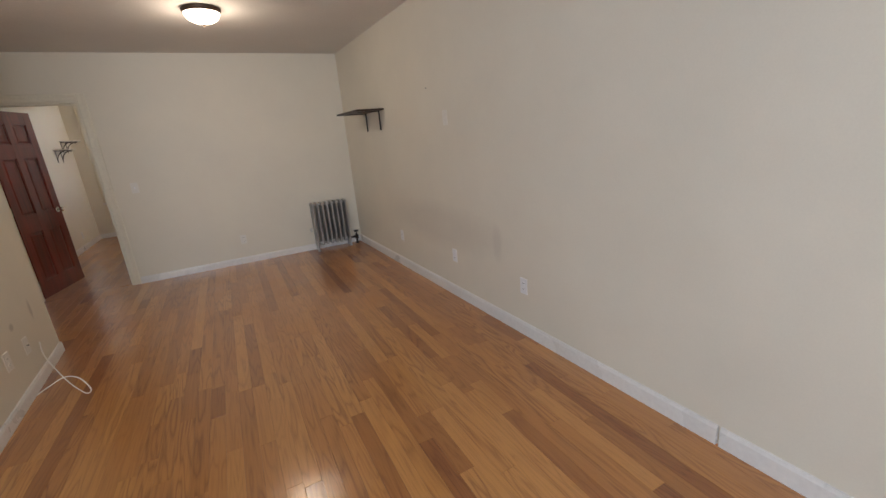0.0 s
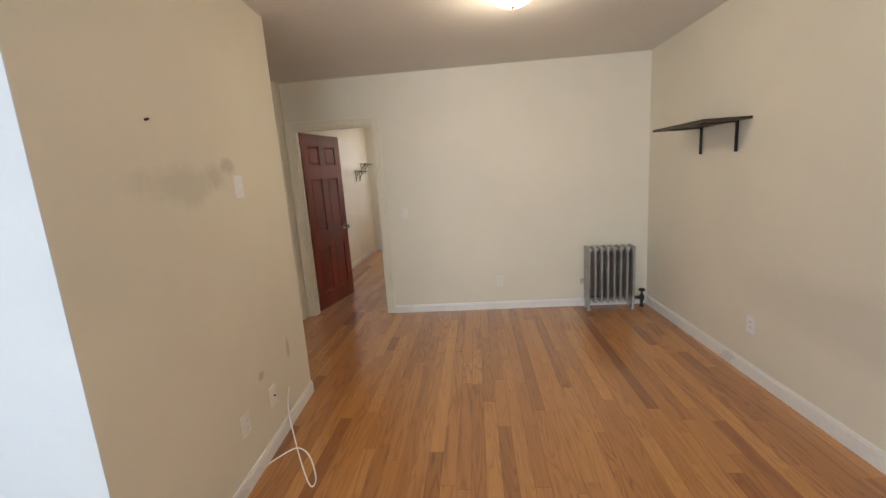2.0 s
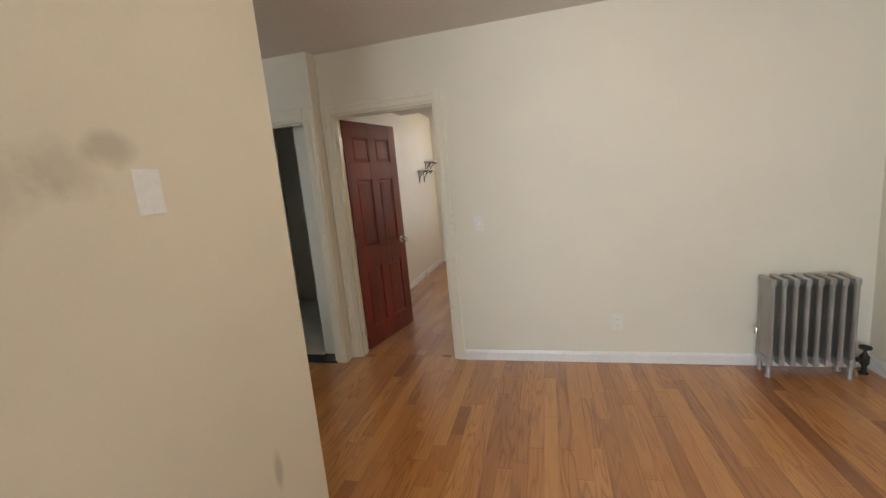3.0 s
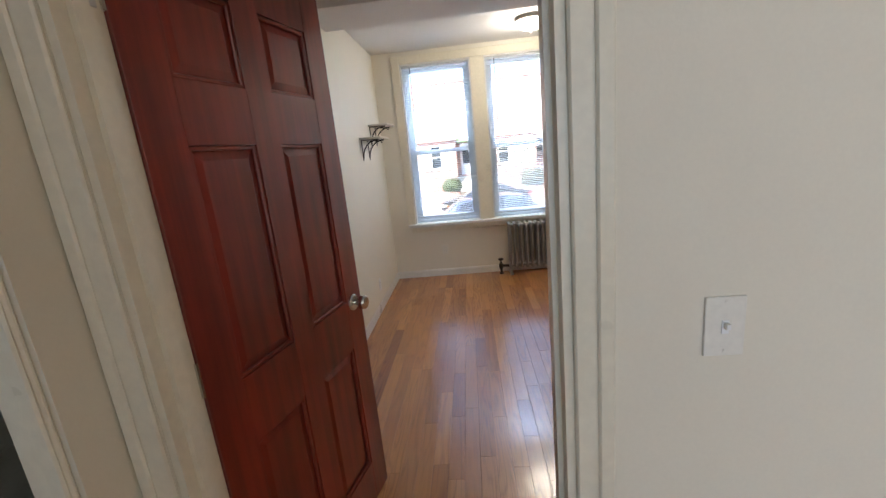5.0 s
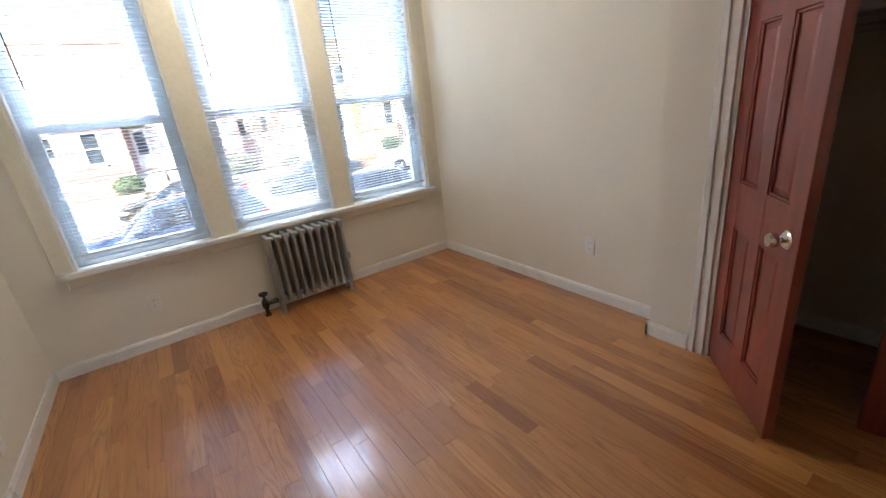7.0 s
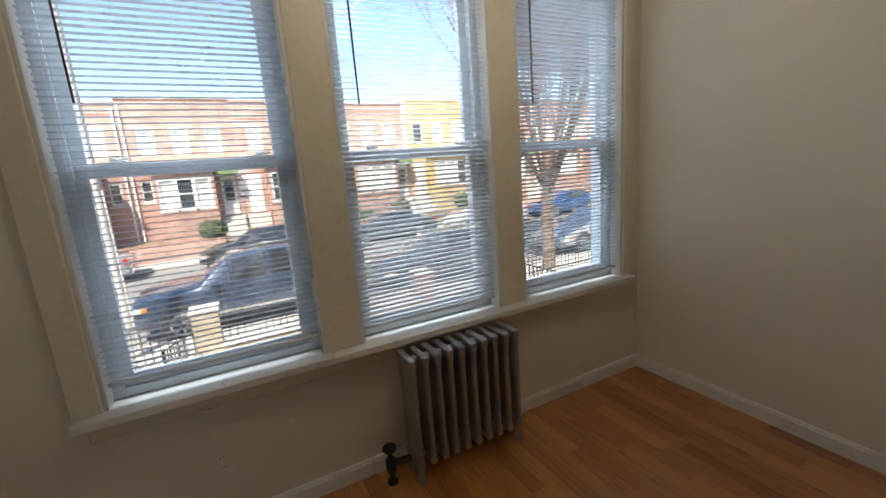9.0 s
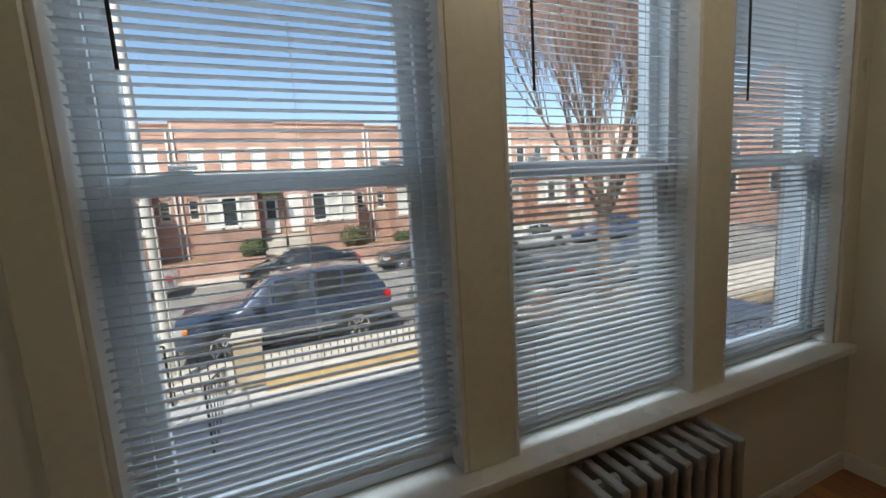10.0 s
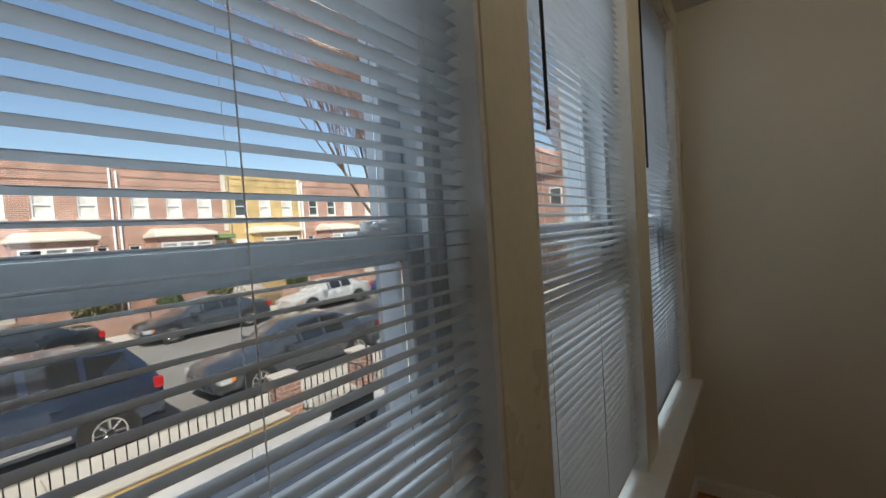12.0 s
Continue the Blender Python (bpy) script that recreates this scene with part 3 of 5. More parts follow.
def baseboard(x0, y0, x1, y1, side, material=TRIM, h=BBH):
    """From point to point along a wall; side is the way it stands proud."""
    d, s = Vector((x1 - x0, y1 - y0, 0)), Vector((*side, 0))
    ln = d.length
    d.normalize()
    bm = bmesh.new()
    prof = [(0, -0.002), (BBT, -0.002), (BBT, h - 0.018), (BBT * 0.75, h - 0.010), (BBT * 0.6, h - 0.002), (0, h)]
    ends = [[bm.verts.new(Vector((x0, y0, 0)) + d * a + s * (q[0]) + Vector((0, 0, q[1]))) for q in prof] for a in (0, ln)]
    for i in range(len(prof)):
        j = (i + 1) % len(prof)
        bm.faces.new((ends[0][i], ends[0][j], ends[1][j], ends[1][i]))
    bm.faces.new(ends[0][::-1]), bm.faces.new(ends[1])
    return fixed("baseboard", bm, material, "white painted wooden baseboard along the wall", "baseboard")


baseboard(XRW(YS), YS, XRW(0.80), 0.80, (-1, -0.028), TRIM, 0.097), baseboard(XRW(0.812), 0.812, XRW(YF), YF, (-1, -0.028), TRIM, 0.097)
baseboard(DX1 + 0.075, YF, 0.90, YF, (0, -1)), baseboard(0.906, YF, XR - 0.004, YF, (0, -1))
baseboard(-0.402, 2.44, -0.497, 4.085, (1, 0.05)), baseboard(-0.51, 4.085, -1.165, 4.085, (0, 1))
baseboard(-1.165, 2.439, -0.388, 2.439, (0, -1), TRIM, 0.095)
baseboard(XL, YB, XL, YW, (1, 0)), baseboard(XL + 0.014, YW, -0.20, YW, (0, -1)), baseboard(-0.194, YW, XBR, YW, (0, -1))
baseboard(XBR, CY1 + 0.305, XBR, YW - 0.014, (-1, 0)), baseboard(CX, CY1 + 0.085, CX, CY1 + 0.305, (-1, 0))
baseboard(CX - 0.014, CY1 + 0.291, XBR, CY1 + 0.291, (0, 1))
baseboard(2.13, YB, 2.13, CY1 + 0.19, (-1, 0)), baseboard(-2.225, BY + 0.122, -2.225, YB, (1, 0))


# door casings: two moulded uprights and a head, with the jamb lining behind
def casing_prof(bm, x0, z0, x1, z1, depth):
    bx(bm, x0, 0, z0, x1, -depth * 0.6, z1, 0.004)
    if abs(x1 - x0) < abs(z1 - z0):
        w = x1 - x0
        bx(bm, x0 + w * 0.55, -depth * 0.5, z0, x1 - w * 0.04, -depth, z1, 0.004)
    else:
        h = z1 - z0
        bx(bm, x0, -depth * 0.5, z0 + h * 0.55, x1, -depth, z1 - h * 0.04, 0.004)


def door_frame(name, m, w, h, thick, material, cw=0.075, left=True, back=True, label="white painted door frame with moulded casing"):
    """Local x runs across the opening from 0 to w; y = 0 is the wall's face, y = thick its back."""
    f = thing(name, m, label, "door frame", kind="structure")
    sides = [(0, 1)] + ([(thick, -1)] if back else [])
    for y, s in sides:
        mm = Matrix.Translation((0, y, 0)) @ Matrix.Diagonal((1, s, 1, 1))
        bm = bmesh.new()
        casing_prof(bm, w, 0, w + cw, h + cw, 0.02)
        part("casing", bm, material, f, m=mm)
        if left:
            bm = bmesh.new()
            casing_prof(bm, 0, 0, -cw, h + cw, 0.02)
            part("casing", bm, material, f, m=mm)
        bm = bmesh.new()
        casing_prof(bm, 0, h, w, h + cw, 0.02)
        part("head_casing", bm, material, f, m=mm)
    for x0, x1 in ((0.0005, 0.018), (w - 0.018, w - 0.0005)):
        part("jamb", box(x0, 0.001, 0, x1, thick - 0.001, h - 0.0005), material, f)
    part("head_jamb", box(0.018, 0.001, h - 0.018, w - 0.018, thick - 0.001, h - 0.0005), material, f)
    bm = box(0.018, thick * 0.30, 0, 0.030, thick * 0.62, h - 0.018)
    bx(bm, w - 0.030, thick * 0.30, 0, w - 0.018, thick * 0.62, h - 0.018)
    bx(bm, 0.03, thick * 0.30, h - 0.03, w - 0.03, thick * 0.62, h - 0.018)
    part("door_stop", bm, material, f)
    return f


door_frame("door_frame_bedroom", pose(DX0, YF, 0), DX1 - DX0, DH, YB - YF, TRIM_CREAM)
door_frame("door_frame_bathroom", pose(BX0, BY, 0), BX1 - BX0, 2.03, 0.12, TRIM_CREAM, 0.082, back=False)
door_frame("door_frame_closet", pose(CX, CY1, 0, 0, 0, -90), CY1 - CY0, 2.04, 0.10, TRIM, back=False)


def knob(parent, x, z, y0, y1, material, faces=(-1, 1)):
    """A turned knob and rose on each face of a door of that thickness."""
    for y, s in ((y0, -1), (y1, 1)):
        if s not in faces:
            continue
        h = part("knob", lathe(bmesh.new(), [(0.004, 0), (0.011, 0.002), (0.011, 0.022), (0.018, 0.026), (0.026, 0.036), (0.027, 0.052), (0.022, 0.060), (0.004, 0.061)], 20),
                 material, parent, "round satin metal knob", True, Matrix.Translation((x, y, z)) @ Matrix.Rotation(radians(90 if s < 0 else -90), 4, "X"))
        part("rose", lathe(bmesh.new(), [(0.002, 0.0), (0.033, 0.0), (0.033, 0.004), (0.027, 0.009), (0.002, 0.010)], 24), material, h, "", True)


def panel_door(name, m, w, h, material, label, knob_mat, t=0.036, knob_x=None, faces=(-1, 1), kz=0.90):
    """A six-panel door; hinges at local x = 0, thickness from y = 0 to t."""
    d = thing(name, m, label, "door")
    st, mid = min(0.11, w * 0.165), min(0.105, w * 0.14)
    rails = [(0.0, 0.18), (0.72, 0.915), (1.52, 1.67), (1.885, h)]
    for x0, x1 in ((0, st), (w - st, w), (w / 2 - mid / 2, w / 2 + mid / 2)):
        part("stile", box(x0, 0, 0, x1, t, h, 0.0015), material, d)
    for z0, z1 in rails:
        for x0, x1 in ((st, w / 2 - mid / 2), (w / 2 + mid / 2, w - st)):
            part("rail", box(x0 - 0.0005, 0.0006, z0 + 0.0002, x1 + 0.0005, t - 0.0006, z1), material, d)
    for (_, z0), (z1, _) in zip(rails, rails[1:]):
        for x0, x1 in ((st, w / 2 - mid / 2), (w / 2 + mid / 2, w - st)):
            bm = bmesh.new()
            bx(bm, x0, t / 2 - 0.004, z0, x1, t / 2 + 0.004, z1)
            pn = part("panel", bm, material, d)
            for yo, yi in ((t / 2 - 0.004, 0.0075), (t / 2 + 0.004, t - 0.0075)):       # raised field with sloped border
                bm = bmesh.new()
                a, b, g = 0.012, 0.036, min(0.036, (x1 - x0) * 0.25)
                o = [bm.verts.new((x, yo, z)) for x, z in ((x0 + a, z0 + a), (x1 - a, z0 + a), (x1 - a, z1 - a), (x0 + a, z1 - a))]
                i = [bm.verts.new((x, yi, z)) for x, z in ((x0 + g, z0 + b), (x1 - g, z0 + b), (x1 - g, z1 - b), (x0 + g, z1 - b))]
                for k in range(4):
                    bm.faces.new((o[k], o[(k + 1) % 4], i[(k + 1) % 4], i[k]))
                bm.faces.new(i)
                part("raised_field", bm, material, pn)
            strips = []
            for yo, s in ((0.0, 1), (t, -1)):                                             # ogee moulding round the panel
                for q0, q1, q2, q3 in ((x0, z0, x0 + 0.012, z1), (x1 - 0.012, z0, x1, z1), (x0, z0, x1, z0 + 0.012), (x0, z1 - 0.012, x1, z1)):
                    strips.append((q0, yo + s * 0.004, q1, q2, yo + s * 0.014, q3))
            for q in strips:
                part("moulding", box(*q, 0.003), material, pn)
    knob(d, (w - 0.065) if knob_x is None else knob_x, kz, 0, t, knob_mat, faces)
    for z in (0.17, 0.98, 1.82):
        bm = box(-0.006, t * 0.05, z - 0.045, 0.001, t * 0.95, z + 0.045)
        tube(bm, [(-0.006, t + 0.004, z - 0.046), (-0.006, t + 0.004, z + 0.046)], 0.006, 8)
        part("hinge", bm, STEEL, d, "worn steel butt hinge")
    return d


bd = panel_door("door_bedroom", pose(DX0 + 0.028, YB - 0.002, 0.012, 0, 0, 77.0), 0.775, 2.015, DOOR_WOOD, "glossy cherry-stained six-panel wooden door standing open", STEEL)
for z in (0.17, 1.82):
    solo("hinge_plate", box(DX0 + 0.0185, YB - 0.085, z - 0.033, DX0 + 0.022, YB - 0.018, z + 0.057, 0.001), STEEL, "worn steel hinge leaf screwed to the jamb", "hinge", "hinge leaves")
panel_door("door_closet", pose(CX + 0.004, CY1 - 0.022, 0.012, 0, 0, 180 + 41.0), 0.57, 2.0, DOOR_RED, "red-stained six-panel closet door standing open", CHROME, 0.034, faces=(-1,), kz=0.80)
panel_door("door_closet", pose(CX + 0.038, CY0 + 0.022, 0.012, 0, 0, 90 + 13.0), 0.57, 2.0, DOOR_RED, "red-stained six-panel closet door nearly shut", CHROME, 0.034, faces=(1,), kz=0.80)
# bathroom door: a plain painted leaf swung out into the hall
bt = thing("door_bathroom", pose(BX0 + 0.012, BY - 0.024, 0.012, 0, 0, -112), "plain cream painted bathroom door swung open into hall", "door")
part("leaf", box(0, -0.036, 0, 0.76, 0, 2.0, 0.002), TRIM_CREAM, bt)
for z in (0.2, 0.72, 1.28, 1.72):
    bm = tube(bmesh.new(), [(-0.004, 0.008, z - 0.045), (-0.004, 0.008, z + 0.045)], 0.009, 8)
    part("hinge", bm, TRIM_CREAM, bt, "hinge covered in old paint")
knob(bt, 0.70, 0.92, -0.036, 0, STEEL)

# ---------- windows ----------
fixed("window_sill", box(-1.19, YW - 0.068, WZ0 - 0.03, 1.56, YW + 0.06, WZ0 + 0.001, 0.006, 2), TRIM, "white painted continuous window sill", "window sill")
fixed("window_apron", box(-1.16, YW - 0.016, WZ0 - 0.10, 1.53, YW, WZ0 - 0.031, 0.004), TRIM_CREAM, "cream moulding under the sill", "trim")
for x0, x1 in ((-1.195, -1.105), (1.508, 1.588)):
    fixed("window_casing", box(x0, YW - 0.016, WZ0 + 0.002, x1, YW, WZ1 + 0.085, 0.004), TRIM_CREAM, "cream painted window casing", "trim")
fixed("window_head_casing", box(-1.105, YW - 0.016, WZ1, 1.508, YW, WZ1 + 0.085, 0.004), TRIM_CREAM, "cream painted head casing over the windows", "trim")
for (a, b) in ((WIN[0][1], WIN[1][0]), (WIN[1][1], WIN[2][0])):
    fixed("window_mullion", box(a, YW - 0.006, WZ0 + 0.002, b, YW, WZ1, 0.003), TRIM_CREAM, "broad cream painted post between windows", "trim")

MEET = 1.478
for n, (a, b) in enumerate(WIN):
    w = thing("window_%d" % (n + 1), Matrix(), "white vinyl double-hung window with insect screen", "window", kind="structure")
    y0, y1 = YW + 0.075, YW + 0.185
    bm = bmesh.new()
    for x0, x1, z0, z1 in ((a + 0.001, a + 0.04, WZ0 + 0.002, WZ1), (b - 0.04, b - 0.001, WZ0 + 0.002, WZ1), (a + 0.04, b - 0.04, WZ1 - 0.035, WZ1 - 0.001), (a + 0.04, b - 0.04, WZ0 + 0.002, WZ0 + 0.035)):
        bx(bm, x0, y0, z0, x1, y1 + 0.03, z1, 0.002)
    bx(bm, a + 0.0405, y0, WZ0 + 0.036, a + 0.052, y0 + 0.012, WZ1 - 0.036)
    bx(bm, b - 0.052, y0, WZ0 + 0.036, b - 0.0405, y0 + 0.012, WZ1 - 0.036)
    part("window_frame", bm, VINYL, w)
    # jamb lining between the room and the frame
    bm = bmesh.new()
    bx(bm, a + 0.0005, YW - 0.004, WZ0 + 0.002, a + 0.014, y0 - 0.001, WZ1 - 0.0005, 0.001)
    bx(bm, b - 0.014, YW - 0.004, WZ0 + 0.002, b - 0.0005, y0 - 0.001, WZ1 - 0.0005, 0.001)
    bx(bm, a + 0.015, YW - 0.004, WZ1 - 0.014, b - 0.015, y0 - 0.001, WZ1 - 0.0005, 0.001)
    part("jamb_lining", bm, TRIM, w)
    for nm, z0, z1, ys in (("lower_sash", WZ0 + 0.036, MEET + 0.022, y0 + 0.014), ("upper_sash", MEET - 0.022, WZ1 - 0.036, y0 + 0.052)):
        fr = bmesh.new()
        s = 0.042
        for q in ((a + 0.041, z0, a + 0.041 + s, z1), (b - 0.041 - s, z0, b - 0.041, z1), (a + 0.041 + s, z1 - s + 0.004, b - 0.041 - s, z1), (a + 0.041 + s, z0, b - 0.041 - s, z0 + s)):
            bx(fr, q[0], ys, q[1], q[2], ys + 0.034, q[3], 0.003)
        sash = part(nm, fr, VINYL, w)
        pane = part("pane", box(a + 0.085, ys + 0.015, z0 + s - 0.004, b - 0.085, ys + 0.019, z1 - s + 0.008), CLEAR, sash)
        pane.visible_shadow = False
    for x in (a + 0.165, b - 0.14):
        bm = box(x - 0.035, y0 + 0.016, MEET + 0.022, x + 0.035, y0 + 0.046, MEET + 0.030, 0.002)
        lathe(bm, [(0.001, 0), (0.014, 0), (0.014, 0.012), (0.001, 0.014)], 14, (x, y0 + 0.031, MEET + 0.030))
        bx(bm, x - 0.008, y0 + 0.010, MEET + 0.032, x + 0.045, y0 + 0.024, MEET + 0.041, 0.003)
        part("sash_lock", bm, PLATE_WHITE, w, "white cam sash lock", True)
    sc = part("screen", box(a + 0.045, y1 + 0.012, WZ0 + 0.04, b - 0.045, y1 + 0.0125, MEET), SCREEN, w, "fine grey insect screen")
    sc.visible_shadow = False


# ---------- blinds: every slat is its own piece ----------
def slat_mesh(length):
    bm = bmesh.new()
    rows = []
    for k in range(5):
        u = -1 + k * 0.5
        y, z = u * 0.0125, 0.0026 * (1 - u * u)
        rows.append([bm.verts.new((sx * length / 2, y, z + dz)) for sx in (-1, 1) for dz in (0, 0.0005)])
    for r, q in zip(rows, rows[1:]):
        bm.faces.new((r[1], r[3], q[3], q[1]))
        bm.faces.new((r[0], q[0], q[2], r[2]))
    return mesh_of("slat", bm, SLAT, True)


def twisted_slat_mesh(length):
    """A slat that has come loose on one side and rolls over towards its free end."""
    bm = bmesh.new()
    cols = []
    for i in range(17):
        f = i / 16
        q = radians(4 + 70 * max(0, f - 0.45) ** 1.3)
        col = []
        for dz in (0, 0.0006):
            for k in range(5):
                u = -1 + k * 0.5
                y, z = u * 0.0125, 0.0026 * (1 - u * u) + dz
                col.append(bm.verts.new(((f - 0.5) * length, y * math.cos(q) - z * math.sin(q), y * math.sin(q) + z * math.cos(q))))
        cols.append(col)
    for p, q in zip(cols, cols[1:]):
        for o in (0, 5):
            for k in range(4):
                bm.faces.new((p[o + k], p[o + k + 1], q[o + k + 1], q[o + k]))
    return mesh_of("slat", bm, SLAT, True)


TILT = [4.0, -18.0, 22.0]                # degrees by which the outer edge dips
PITCH = 0.0213
for n, (a, b) in enumerate(WIN):
    yb = YW + 0.036
    cx, ln = (a + b) / 2, b - a - 0.034
    bl = thing("window_blind", pose(cx, yb, WZ1 - 0.016), ["white mini blind with slats open flat", "white mini blind with slats tilted towards the room", "white mini blind with slats tilted to the street"][n], "blind", "blinds in the windows")
    part("headrail", box(-ln / 2 - 0.003, -0.0125, -0.026, ln / 2 + 0.003, 0.0125, 0, 0.002), SLAT, bl)
    me = slat_mesh(ln)
    drop = [0.075, 0.055, 0.05][n]
    count = int((WZ1 - WZ0 - 0.05 - drop) / PITCH)
    rnd = random.Random(5 + n)
    for k in range(count):
        z = -0.042 - k * PITCH
        ob = new("slat", twisted_slat_mesh(ln) if n == 0 and k == 57 else me)
        ob.parent = bl
        tilt = TILT[n] + rnd.uniform(-1.5, 1.5)
        if n == 0 and k == 57:
            tilt = 0                                       # one slat has rolled over at its end
        ob.matrix_basis = pose(rnd.uniform(-0.001, 0.001), 0, z, -tilt, rnd.uniform(-0.15, 0.15), 0)
    zb = -0.042 - count * PITCH
    part("bottom_rail", box(-ln / 2, -0.011, zb - 0.006, ln / 2, 0.011, zb + 0.008, 0.003), SLAT, bl)
    for x in (-ln * 0.39, ln * 0.045, ln * 0.39):
        bm = bmesh.new()
        for y in (-0.0135, 0.0135):
            tube(bm, [(x, y, -0.02), (x, y, zb)], 0.0004, 4)
        tube(bm, [(x + 0.006, 0, -0.02), (x + 0.006, 0, zb)], 0.0004, 4)
        part("ladder_cord", bm, CABLE, bl)
    part("tilt_wand", tube(bmesh.new(), [(-ln * 0.40 + 0.02, -0.024, -0.02), (-ln * 0.40 + 0.022, -0.026, -0.725)], 0.004, 6), DARK, bl, "thin tilt wand")


# ---------- radiators ----------
def radiator(name, m, sections, pitch, h, depth, material, label, valve_side, group="cast iron radiators"):
    """Local x along the sections from 0, y = 0 the front, z = 0 the floor."""
    r = thing(name, m, label, "radiator", group)
    z0 = 0.085
    for k in range(sections):
        x = (k + 0.5) * pitch
        bm = bmesh.new()
        for y in (0.021, depth - 0.021):                  # flattened front and rear columns, with round loops above and below
            prof = [(x + 0.235 * pitch * math.cos(q), y + 0.021 * math.sin(q)) for q in [2 * math.pi * i / 10 for i in range(10)]]
            lo_ = [bm.verts.new((px, py, z0 + 0.02)) for px, py in prof]
            hi_ = [bm.verts.new((px, py, h - 0.02)) for px, py in prof]
            for i in range(10):
                bm.faces.new((lo_[i], lo_[(i + 1) % 10], hi_[(i + 1) % 10], hi_[i]))
        bx(bm, x - 0.12 * pitch, 0.03, z0 + 0.03, x + 0.12 * pitch, depth - 0.03, h - 0.03)
        for zc in (z0 + 0.022, h - 0.022):
            bx(bm, x - 0.27 * pitch, 0.002, zc - 0.024, x + 0.27 * pitch, depth - 0.002, zc + 0.024, 0.013, 3)
        part("section", bm, material, r, smooth=True)
    for z in (z0 + 0.022, h - 0.03):
        part("nipple_rod", tube(bmesh.new(), [(0.02, depth / 2, z), (sections * pitch - 0.02, depth / 2, z)], 0.019, 10), material, r, smooth=True)
    for k in (0, sections - 1):
        for y in (0.026, depth - 0.026):
            part("foot", lathe(bmesh.new(), [(0.020, 0), (0.021, 0.006), (0.013, 0.03), (0.016, z0 + 0.01)], 12, ((k + 0.5) * pitch, y, 0)), material, r, smooth=True)
    xs = sections * pitch if valve_side > 0 else 0
    s = valve_side
    v = part("valve", lathe(bmesh.new(), [(0.024, 0), (0.024, 0.012), (0.014, 0.016), (0.014, 0.055), (0.024, 0.07), (0.026, 0.115), (0.016, 0.13), (0.009, 0.15), (0.009, 0.172)], 14, (xs + s * 0.085, depth * 0.6, 0)), VALVE, r, "dark iron steam valve", True)
    part("handwheel", lathe(bmesh.new(), [(0.004, 0.165), (0.030, 0.168), (0.034, 0.176), (0.030, 0.186), (0.006, 0.190)], 16, (xs + s * 0.085, depth * 0.6, 0)), DARK, v, "black handwheel", True)
    part("union", tube(bmesh.new(), [(xs - s * 0.01, depth * 0.55, z0 + 0.012), (xs + s * 0.08, depth * 0.6, z0 + 0.012)], 0.016, 10), VALVE, r, "", True)
    xe = 0 if s > 0 else sections * pitch
    part("air_vent", lathe(bmesh.new(), [(0.004, -0.02), (0.012, -0.016), (0.013, 0.02), (0.006, 0.032), (0.003, 0.034)], 12, (xe - s * 0.022, depth * 0.5, h * 0.45)), STEEL, r, "small nickel air vent", True)
    return r


radiator("radiator_living", pose(1.835, 5.545, 0), 8, 0.0625, 0.655, 0.165, SILVER, "silver painted cast iron column radiator on wood floor", 1)
radiator("radiator_bedroom", pose(-0.055, 9.605, 0), 10, 0.061, 0.605, 0.165, SILVER, "silver painted cast iron radiator under the windows", -1)
radiator("radiator_bathroom", pose(-2.93, 6.90, 0, 0, 0, 90), 7, 0.062, 0.80, 0.17, BATH_RAD, "white painted cast iron radiator in dim bathroom", 1)
solo("riser_pipe", tube(bmesh.new(), [(-2.86, 7.42, 0.004), (-2.86, 7.42, HL)], 0.035, 14), BATH_RAD, "painted steam riser pipe in bathroom corner", "pipe", smooth=True)
solo("bath_mat", box(-2.85, 5.98, 0.004, -2.42, 6.27, 0.016, 0.004), RUBBER, "black rubber mat on bathroom floor", "mat")


# ---------- lamps ----------
def ceiling_lamp(name, x, y, ceil, metal, label):
    l = thing(name, pose(x, y, ceil) @ Matrix.Diagonal((0.83, 0.83, 0.83, 1)), label, "ceiling lamp", "ceiling lamps")
    part("canopy", lathe(bmesh.new(), [(0.02, 0), (0.165, 0), (0.172, -0.008), (0.168, -0.030), (0.158, -0.040), (0.02, -0.041)], 40), metal, l, "dark metal ring", True)
    g = part("glass_bowl", lathe(bmesh.new(), [(0.155, -0.041), (0.150, -0.062), (0.128, -0.092), (0.09, -0.115), (0.045, -0.128), (0.010, -0.131)], 40), LAMP_GLASS, l, "lit frosted glass bowl", True)
    g.visible_shadow = False
    part("finial", lathe(bmesh.new(), [(0.004, -0.130), (0.014, -0.134), (0.013, -0.142), (0.006, -0.150), (0.008, -0.156), (0.002, -0.162)], 16), metal, l, "", True)


ceiling_lamp("ceiling_lamp", *LIVING_LAMP, HL, BRONZE, "flush ceiling lamp with bronze ring and frosted bowl")
ceiling_lamp("ceiling_lamp", *BED_LAMP, HB, NICKEL_RING, "flush ceiling lamp with nickel ring and frosted bowl")


# ---------- shelves ----------
sh = thing("wall_shelf", pose(XRW(4.62), 4.38, 1.705, 0, 0, 1.6), "dark brown wooden wall shelf on iron brackets", "shelf")
part("board", box(-0.30, -0.10, 0, 0.004, 0.62, 0.018, 0.003), SHELF_DARK, sh)
for y in (0.04, 0.46):
    bm = box(-0.006, y - 0.014, -0.20, 0, y + 0.014, 0)
    bx(bm, -0.24, y - 0.014, -0.006, -0.006, y + 0.014, -0.0003)
    part("bracket", bm, IRON, sh, "black L-shaped steel bracket")


